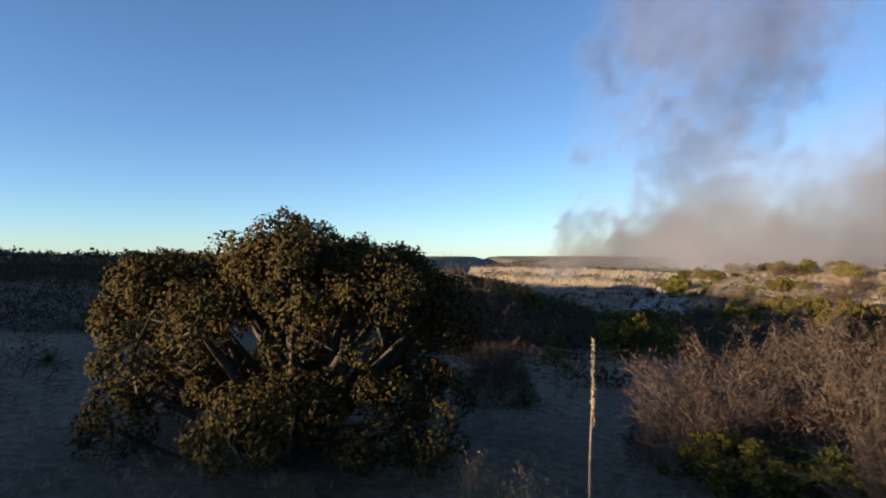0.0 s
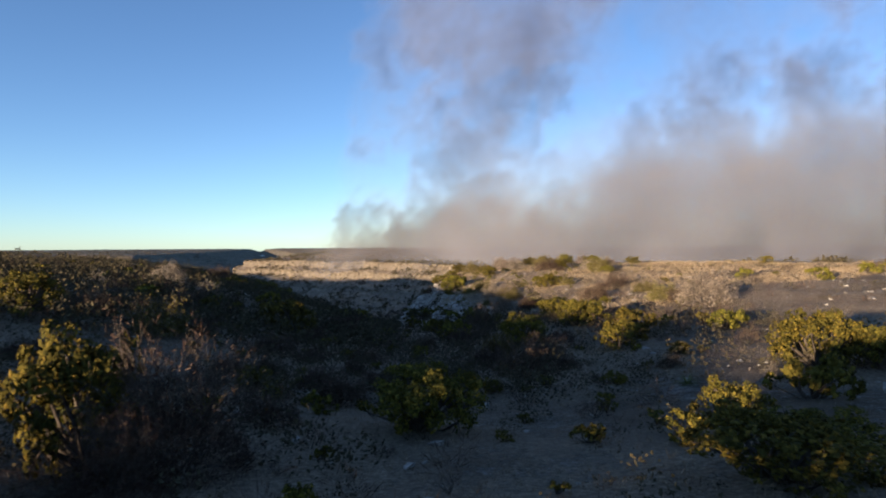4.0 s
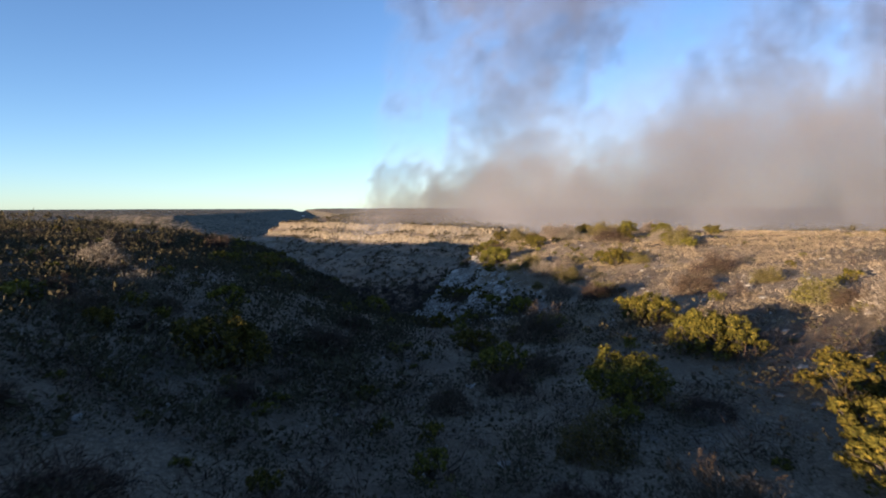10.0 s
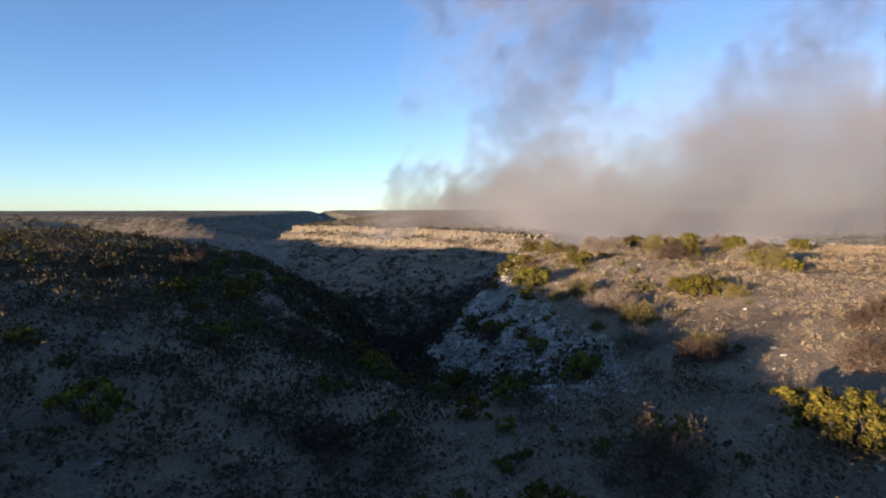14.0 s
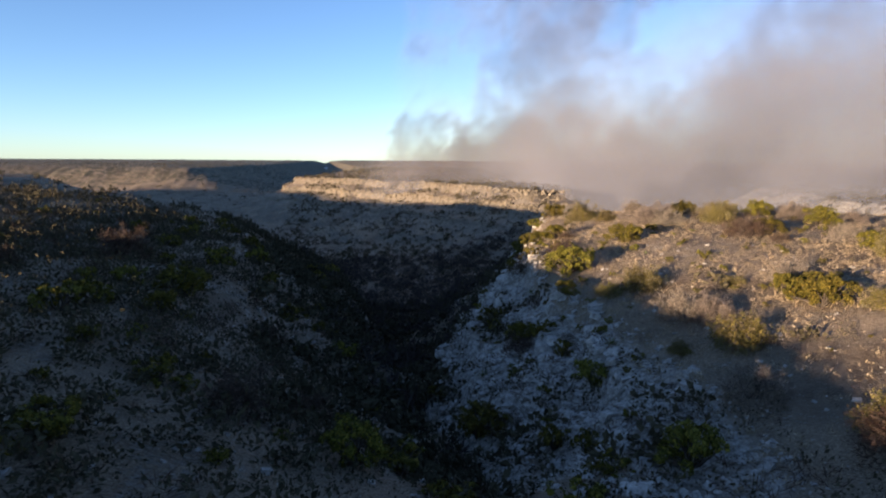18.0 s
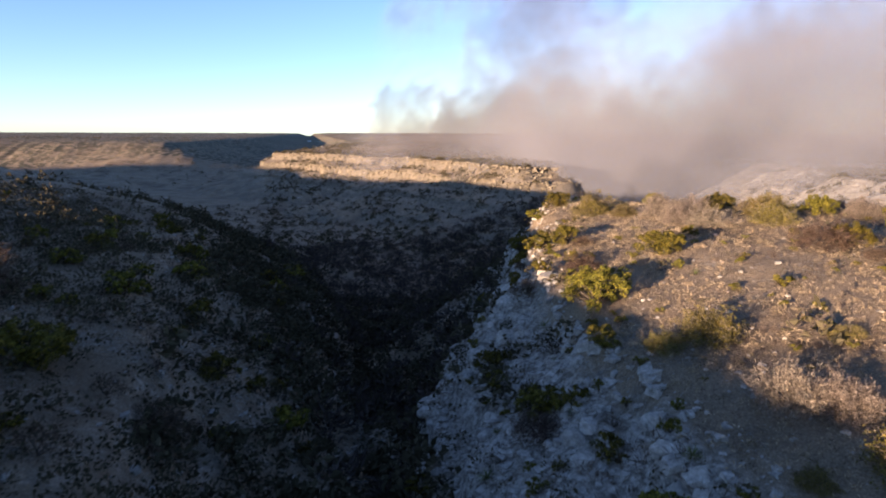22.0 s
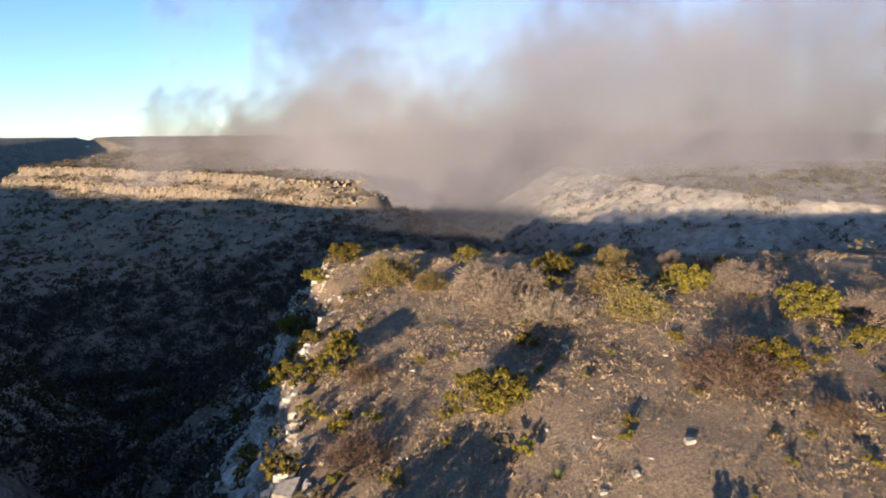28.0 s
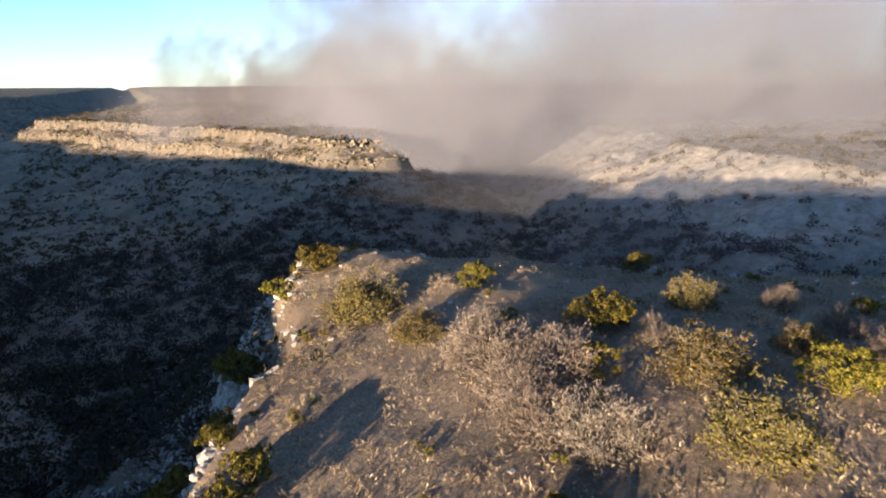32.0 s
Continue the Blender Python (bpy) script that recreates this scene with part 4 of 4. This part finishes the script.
# dark bushes on the stony wall of the side canyon, and on its western slope
for x0, x1, y0, y1, near, away, count, (r0, r1) in ((32, 68, 84, 178, 2.5, -13, 62, (0.4, 1.5)), (-25, 27, 76, 200, 14, -16, 95, (0.8, 2.1))):
    placed = 0
    while placed < count:
        x, y = strewn.uniform((x0, y0), (x1, y1))
        r = r0 + (r1 - r0) * strewn.random() ** 1.8
        if away < edge_distance(x, y, NEAR_RIM) < near and clear_of(x, y, 0.75 * r):
            put((small_junipers if strewn.random() < 0.55 else small_brushes[1:])[strewn.integers(2)], x, y, r, strewn, strewn.uniform(0.85, 1.15))
            claim(x, y, r)
            placed += 1
# small dark bushes all over the draw
placed = 0
while placed < 150:
    x, y = strewn.uniform((-10, 17), (34, 78))
    r = 0.28 + 0.5 * strewn.random() ** 1.6
    if x < 0.52 * y + 3 and clear_of(x, y, r):
        put((small_junipers if strewn.random() < 0.45 else small_brushes)[strewn.integers(3)], x, y, r, strewn, strewn.uniform(0.85, 1.2))
        claim(x, y, r)
        placed += 1
# further junipers and brush between them
tries = np.random.default_rng(77)
made = [0, 0]
spots = tries.uniform((-42, 12), (104, 190), (7000, 2))
levels = height(spots[:, 0], spots[:, 1])
for (x, y), z in zip(spots, levels):
    r = 0.5 + 1.3 * tries.random() ** 1.6
    kind = int(tries.random() < 0.5)
    ridge = x > 42 and y > 80
    if z < -9 or made[kind] >= 130 or (ridge and tries.random() < 0.75) or (y < 45 and abs(x - 0.27 * y) < 2.6) or (abs(0.5 * x - 0.87 * y + 20.5) < 5 and 0.87 * x + 0.5 * y < 6) or not clear_of(x, y, r):
        continue
    put((small_brushes if kind else small_junipers)[tries.integers(3)], x, y, r, tries, tries.uniform(0.8, 1.1), level=z)
    claim(x, y, r)
    made[kind] += 1
for proto in small_junipers + small_brushes + junipers + brushes + dark_brushes + mixed + shrubs + sotols + [near_brush, leafy] + fresh:
    for o in (proto, *proto.children_recursive):
        bpy.data.objects.remove(o)


# a single dry flower stalk beside the start
def stalk():
    rows, p = [], np.array([0.0, 0.0, -0.1])
    for k in range(9):
        q = p + np.array([0.012 * math.sin(k * 1.3) + 0.010, 0.01 * math.cos(k), 0.235])
        rows.append((*p, *q, 0.020 - 0.0012 * k, 0.0188 - 0.0012 * k))
        p = q
    me = raw_mesh("stem", *tubes(rows), MAT_STALK, True)
    head_rng = np.random.default_rng(3)
    P = np.stack([head_rng.normal(0, 0.007, 240) + 0.085, head_rng.normal(0, 0.007, 240), head_rng.uniform(1.35, 2.05, 240)], 1)
    heads = raw_mesh("seed_head", *leaf_quads(P, head_rng.normal(0, 1, (240, 3)), 0.035, 0.012, head_rng), MAT_STALK)
    root = tagged(new("sotol_stalk"), "tall thin dry sotol stalk standing upright in brush", "plant")
    part("stem", me, root)
    part("seed_head", heads, root)
    root.matrix_world = pose(1.06, 4.6, settle(1.06, 4.6), 0, 0, 20)
    root.scale = (0.85, 0.85, 0.93)


stalk()


# ---- fields of small things: one object each ----
def field(name, verts, faces, mat, label, category):
    return tagged(new(name, raw_mesh(name, verts, faces, mat)), label, category, kind="stuff")


def scatter(n, x0, x1, y0, y1, seed):
    r = np.random.default_rng(seed)
    x, y = r.uniform(x0, x1, n), r.uniform(y0, y1, n)
    return x, y, height(x, y), r


def slope_at(x, y):
    return np.hypot(height(x + 0.8, y) - height(x - 0.8, y), height(x, y + 0.8) - height(x, y - 0.8)) / 1.6


def clumps(x, y, z, r, tall, sprays, leaf, seed):
    """Rough little bushes made of sprays: positions, half-widths, heights."""
    g = np.random.default_rng(seed)
    n = len(x)
    d = unit(g.normal(0, 1, (n, sprays, 3)))
    d[..., 2] = np.abs(d[..., 2])
    k = g.uniform(0.5, 1.0, (n, sprays, 1)) ** 0.5
    squash = np.stack([r, r, tall], -1)[:, None, :]
    lump = 1 + 0.35 * np.sin(d[..., :1] * 5 + np.arange(n)[:, None, None]) * np.sin(d[..., 1:2] * 6 + 2.0 * np.arange(n)[:, None, None])
    P = np.stack([x, y, z], -1)[:, None, :] + d * k * lump * squash
    P = P.reshape(-1, 3)
    size = np.repeat(r * leaf, sprays)
    return leaf_quads(P, d.reshape(-1, 3), size, size * 0.6, g)


def twig_clumps(x, y, z, r, twigs, seed, thick=0.085):
    """Low fans of bare twigs."""
    g = np.random.default_rng(seed)
    n = len(x)
    d = unit(g.normal(0, 1, (n, twigs, 3)) * np.array([1, 1, 0.8]) + np.array([0, 0, 0.5]))
    d[..., 2] = np.abs(d[..., 2])
    k = g.uniform(0.35, 1.0, (n, twigs, 1))
    P = np.stack([x, y, z], -1)[:, None, :] + d * k * r[:, None, None]
    size = np.repeat(r * 0.55, twigs)
    return leaf_quads(P.reshape(-1, 3), 2 * d.reshape(-1, 3), size, size * thick, g)


def thick_growth(x, y, seed, size=22):
    return fbm(x, y, size, seed)


# scrub in the canyon, on the mesa's slopes and over the far upland
parts_v, parts_f, count = [], [], 0
ZONES = (  # x0, x1, y0, y1, tries, half-width, sprays, clumping, canyon only
    (-25, 75, 92, 250, 8000, (0.7, 2.2), 34, -0.6, 1),
    (-80, 260, 190, 480, 4200, (0.8, 2.1), 20, -0.4, 2),
    (20, 300, 300, 700, 6000, (0.9, 2.2), 20, -0.2, 5),
    (-220, 20, 60, 300, 1800, (0.8, 1.9), 22, -0.1, 0),
    (100, 420, -20, 330, 2600, (0.8, 1.9), 22, -0.1, 0),
    (20, 200, 270, 620, 3600, (0.9, 2.1), 26, -0.1, 0),
    (110, 420, 110, 420, 2800, (0.8, 2.3), 24, -0.05, 0),
    (-500, 400, 600, 1300, 3000, (1.4, 3.2), 9, -0.2, 0),
    (-46, 30, 48, 205, 5200, (0.5, 1.8), 46, -0.25, 3),
    (-40, 26, 12, 60, 2600, (0.25, 0.8), 60, -0.2, 4),
)
for k, (x0, x1, y0, y1, n, (r0, r1), sprays, need, canyon) in enumerate(ZONES):
    x, y, z, r = scatter(n, x0, x1, y0, y1, 300 + k)
    ok = thick_growth(x, y, 320 + k) > need + r.normal(0, 0.35, n)
    if canyon == 5:   # the mesa's top and benches
        ok &= z > np.where(r.random(n) < 0.15, -40, -13)
    elif canyon == 4:   # low mounds round the head of the draw
        ok &= (np.hypot(x, y) > 13) & (x < 0.62 * y + 2) & ~((np.abs(0.5 * x - 0.87 * y + 20.5) < 4) & (0.87 * x + 0.5 * y < 6))
    elif canyon == 3:   # mounds all over the shaded western upland
        ok &= x < np.interp(y, [48, 90, 205], [12, 26, 30])
    elif canyon:
        ok &= z < -8.5 + r.normal(0, 2.5, n)
    else:
        ok &= ~((x > -30) & (x < 112) & (y < 200))
    if canyon == 2:   # woods on the floor, thinning out up the slopes
        ok &= r.random(n) < np.clip((-z - 20) / 14, 0.16, 1)
    if k == 0:   # the stony east wall of the canyon carries little
        ok &= ~((x > np.interp(y, [90, 113, 148, 190], [29, 32, 34, 36])) & (z > -15) & (r.random(n) < 0.55))
    x, y, z = x[ok], y[ok], z[ok]
    w = r.uniform(r0, r1, len(x)) * r.uniform(0.6, 1.0, len(x))
    v, f = clumps(x, y, z - 0.1, w, w * r.uniform(0.8, 1.5, len(x)), sprays, 0.42 if k == 0 else 0.26 if canyon == 3 else 0.20 if canyon == 4 else 0.58, 340 + k)
    parts_v.append(v)
    parts_f.append(f + count)
    count += len(v)
field("scrub", np.concatenate(parts_v), np.concatenate(parts_f), MAT_SCRUB, "dark scrub scattered over canyon floor, slopes and uplands", "scrub")

# undergrowth between the larger plants of the near upland
x, y, z, r = scatter(27000, -46, 100, 6, 170, 401)
path_gap = np.hypot(x, y - 2) > 6
ok = (thick_growth(x, y, 402, 9) > r.normal(-0.25, 0.35, len(x))) & path_gap & ((x < 42) | (r.random(len(x)) < 0.42)) & ((y > 9) | (np.abs(x) > 2))
sunny = (np.abs(0.5 * x - 0.87 * y + 20.5) < 4) & (0.87 * x + 0.5 * y < 6)   # open ground towards the low sun
ok &= ~sunny
x, y, z = x[ok], y[ok], z[ok]
w = (0.34 + 0.85 * r.random(len(x)) ** 1.6) * np.where(x > 42, 0.62, 1.0)
bare = r.random(len(x)) < 0.60
tall = w * r.uniform(0.9, 1.4, len(x))
close, beyond = ~bare & (y < 48) & (y > 22), ~bare & (y >= 48)
v, f = clumps(x[close], y[close], z[close], w[close], tall[close], 90, 0.15, 403)
v2, f2 = clumps(x[beyond], y[beyond], z[beyond], w[beyond], tall[beyond], 26, 0.27, 405)
field("undergrowth", np.concatenate([v, v2]), np.concatenate([f, f2 + len(v)]), MAT_SCRUB, "low dark undergrowth between junipers and brush", "scrub")
fine, coarse = bare & (y < 42), bare & (y >= 42)
v, f = twig_clumps(x[fine], y[fine], z[fine], 0.8 * w[fine], 48, 404, 0.034)
v2, f2 = twig_clumps(x[coarse], y[coarse], z[coarse], w[coarse], 26, 406, 0.075)
v, f = np.concatenate([v, v2]), np.concatenate([f, f2 + len(v)])
field("low_brush", v, f, MAT_REDTWIG, "low leafless grey brush between the junipers", "scrub")

# leafless trees filling the canyon's floor
x, y, z, r = scatter(9000, -70, 190, 95, 330, 431)
floor_wood = np.clip((-z - 13) / 11, 0, 1) * (fbm(x, y, 30, 432) > -0.75)
floor_wood[(x > np.interp(y, [90, 113, 148, 190], [29, 32, 34, 36])) & (x < 70) & (y < 190) & (z > -16)] *= 0.2
ok = r.random(len(x)) < floor_wood
x, y, z = x[ok], y[ok], z[ok]
w = r.uniform(1.1, 2.5, len(x))
v, f = twig_clumps(x, y, z + 0.25 * w, w, 36, 433, 0.22)
field("bare_woods", v, f, MAT_WOODS, "dark leafless trees and thicket filling the canyon floor", "trees")

# tussocks of dry grass over the sunlit ridge
x, y, z, r = scatter(30000, 30, 112, 58, 192, 441)
ok = (fbm(x, y, 9, 442) > r.normal(-0.3, 0.3, len(x))) & (slope_at(x, y) < 0.5) & (z > -7)
x, y, z = x[ok], y[ok], z[ok]
w = 0.16 + 0.42 * r.random(len(x)) ** 1.5
v, f = twig_clumps(x, y, z, w, 16, 443, 0.17)
field("tussocks", v, f, MAT_GRASS, "tan tussocks of dry grass over the stony ridge", "grass")

# dry grass
def blades(n, box, seed, tall, wide):
    x, y, z, r = scatter(n, *box, seed)
    ok = (thick_growth(x, y, 410, 6) > r.normal(-0.1, 0.3, n)) & (slope_at(x, y) < 0.75)
    x, y, z = x[ok], y[ok], z[ok]
    m, b = len(x), 6
    base = np.stack([x, y, z - 0.02], -1)[:, None, :] + r.normal(0, 0.05, (m, b, 3)) * np.array([1, 1, 0])
    h = r.uniform(0.5, 1.2, (m, b, 1)) * tall
    tip = base + np.concatenate([r.normal(0, 0.45, (m, b, 2)) * h, h], -1)
    side = unit(np.concatenate([r.normal(0, 1, (m, b, 2)), np.zeros((m, b, 1))], -1)) * wide
    verts = np.stack([base - side, base + side, tip], 2).reshape(-1, 3)
    return verts, np.arange(len(verts)).reshape(-1, 3)


v1, f1 = blades(20000, (-14, 30, 3, 60), 411, 0.15, 0.007)
v2, f2 = blades(15000, (34, 112, 55, 192), 412, 0.30, 0.011)
v3, f3 = blades(12000, (-25, 34, 60, 125), 413, 0.26, 0.010)
field("dry_grass", np.concatenate([v1, v2, v3]), np.concatenate([f1, f2 + len(v1), f3 + len(v1) + len(v2)]), MAT_GRASS,
      "pale dry grass tufts on the stony upland", "grass")

# loose stones, thickest on the rocky canyon side and along the rim
CUBE = np.array([(a, b, c) for a in (-1, 1) for b in (-1, 1) for c in (-1, 1)], float)
CUBE_F = np.array([(0, 1, 3, 2), (4, 6, 7, 5), (0, 4, 5, 1), (2, 3, 7, 6), (0, 2, 6, 4), (1, 5, 7, 3)])


def stones(x, y, z, size, seed):
    g = np.random.default_rng(seed)
    n = len(x)
    shape = CUBE[None] * g.uniform(0.45, 1.0, (n, 1, 3)) * np.array([1, 1, 0.6]) + g.normal(0, 0.2, (n, 8, 3))
    a = g.uniform(0, 2 * math.pi, n)
    c, s = np.cos(a)[:, None], np.sin(a)[:, None]
    X = shape[..., 0] * c - shape[..., 1] * s
    Y = shape[..., 0] * s + shape[..., 1] * c
    P = np.stack([X, Y, shape[..., 2] + 0.15 * X], -1) * size[:, None, None] + np.stack([x, y, z], -1)[:, None, :]
    return P.reshape(-1, 3), (CUBE_F[None] + 8 * np.arange(n)[:, None, None]).reshape(-1, 4)


x, y, z, r = scatter(120000, -20, 110, 12, 196, 501)
sl = slope_at(x, y)
ledge = np.interp(y, [120, 140, 165], [8.5, 6.5, 1.2])
rim = edge_distance(x, y, NEAR_RIM)
wall = (x > 32) & (y > 78) & (x < 78) & (rim < np.interp(y, [85, 105, 122, 145, 170], [9, 5, 0, -1, -0.5])) & (rim > -ledge - 10)
chance = 0.06 + 0.95 * sstep(0.28, 0.6, sl) * (x > 24) + 0.25 * sstep(0.3, 0.7, sl) + 0.10 * (thick_growth(x, y, 502, 12) > 0.3) + 0.22 * np.exp(-((x - 40) / 9) ** 2 - ((y - 95) / 26) ** 2)
chance = np.where(wall, np.interp(y, [125, 150], [0.95, 0.40]), chance)
ok = (r.random(len(x)) < chance * np.where(wall, 0.85, 0.22)) & (z > -24)
x, y, z, sl, wall = x[ok], y[ok], z[ok], sl[ok], wall[ok]
size = (0.06 + 0.20 * r.random(len(x)) ** 3) * (1 + 0.6 * sstep(0.3, 0.6, sl)) * np.where(wall, 1.25, 1.0)
v, f = stones(x, y, z, size, 503)
field("loose_stones", v, f, MAT_STONE, "pale loose limestone rubble on slope and rim", "stones")

# boulders along the ridge's rim
rocks = [boulder_mesh(600 + k, 2) for k in range(5)]
x, y, z, r = scatter(9000, 28, 84, 82, 196, 601)
d = edge_distance(x, y, NEAR_RIM)
ledge = np.interp(y, [120, 140, 165], [8.5, 6.5, 1.2])
ok = (d < np.interp(y, [85, 105, 125], [6, 3, -0.6])) & (d > -ledge - 7) & (r.random(len(x)) < 0.22) & (fbm(x, y, 11, 602) > -0.25)
for n, (bx, by, bz) in enumerate(list(zip(x[ok], y[ok], z[ok]))[:290]):
    w = 0.28 + 0.85 * r.random() ** 2.2
    ob = tagged(new("boulder", rocks[n % 5]), "weathered pale limestone boulder on the canyon rim", "rock", "rim boulders")
    ob.matrix_world = pose(bx, by, bz - 0.3 * w, r.uniform(-20, 20), r.uniform(-20, 20), r.uniform(0, 360))
    ob.scale = (w, w * r.uniform(0.7, 1.2), w * r.uniform(0.6, 1.0))

# blocks of the mesa's two limestone bands
x, y, z, r = scatter(90000, 10, 175, 335, 625, 701)
d = -(edge_distance(x, y, MESA_RIM) + 0.6 * (9.0 * fbm(x, y, 46, 21) + 3.0 * fbm(x, y, 12, 31, 2)))
ok = ((d > -0.6) & (d < 1.6)) | ((d > 9.6) & (d < 12)) | ((d > 26.8) & (d < 28.4) & (r.random(len(x)) < 0.4))
x, y, z = x[ok], y[ok], z[ok]
order = np.argsort(y)
x, y, z = x[order], y[order], z[order]
size = 0.28 + 0.72 * r.random(len(x)) ** 1.8
v, f = stones(x, y, z, size, 702)
block_shapes = []
for k in range(8):
    bv, bf = stones(np.zeros(1), np.zeros(1), np.zeros(1), np.ones(1), 720 + k)
    block_shapes.append(raw_mesh("limestone_block", bv, bf, MAT_CLIFF))
field("cliff_rubble", v[300 * 8:], f[300 * 6:] - 300 * 8, MAT_CLIFF, "broken limestone ledges along the mesa's cliffs", "stones")
for n in range(min(300, len(x))):
    ob = part("limestone_block", block_shapes[n % 8], ground)
    ob.matrix_world = pose(x[n], y[n], z[n] + 0.2, 0, 0, r.uniform(0, 360))
    ob.scale = (size[n], size[n] * 1.1, size[n] * r.uniform(0.9, 1.5))

# scree on the mesa's slope
x, y, z, r = scatter(9000, 20, 210, 250, 600, 751)
d = -(edge_distance(x, y, MESA_RIM) + 0.6 * (9.0 * fbm(x, y, 46, 21) + 3.0 * fbm(x, y, 12, 31, 2)))
ok = (d > 2) & (d < 95) & (fbm(x, y * 3, 20, 752) > -0.1)
size = 0.25 + 0.8 * r.random(ok.sum()) ** 2.5
v, f = stones(x[ok], y[ok], z[ok], size, 753)
field("scree", v, f, MAT_CLIFF, "pale scree strewn over the mesa's long slope", "stones")


# a white farmhouse far out on the plain
def box(x0, x1, y0, y1, z0, z1):
    v = np.array([(x, y, z) for x in (x0, x1) for y in (y0, y1) for z in (z0, z1)], float)
    return v, CUBE_F


MAT_WHITE = mat_plain("white_wall", (0.62, 0.60, 0.56), (0.78, 0.76, 0.72), 0.6)
MAT_ROOF = mat_plain("metal_roof", (0.45, 0.45, 0.45), (0.60, 0.60, 0.60), 0.5, 0.5)
house = tagged(new("farmhouse"), "small white farmhouse alone on the distant plain", "house")
part("wall", raw_mesh("wall", *box(-9, 9, -5, 5, -1, 5), MAT_WHITE), house)
part("roof", raw_mesh("roof", np.array([(-10, -6, 5), (10, -6, 5), (10, 6, 5), (-10, 6, 5), (-10, 0, 8.5), (10, 0, 8.5)], float),
                      [(0, 1, 5, 4), (2, 3, 4, 5), (0, 4, 4, 3), (1, 2, 5, 5), (0, 3, 2, 1)][:2], MAT_ROOF), house)
for k in (-5, 5):
    part("window", raw_mesh("window", *box(k - 1, k + 1, -5.06, -5.004, 1.2, 3), MAT_BARK), house)
house.matrix_world = pose(178, 2540, settle(178, 2540), 0, 0, 20)
house.scale = (0.6, 0.6, 0.6)
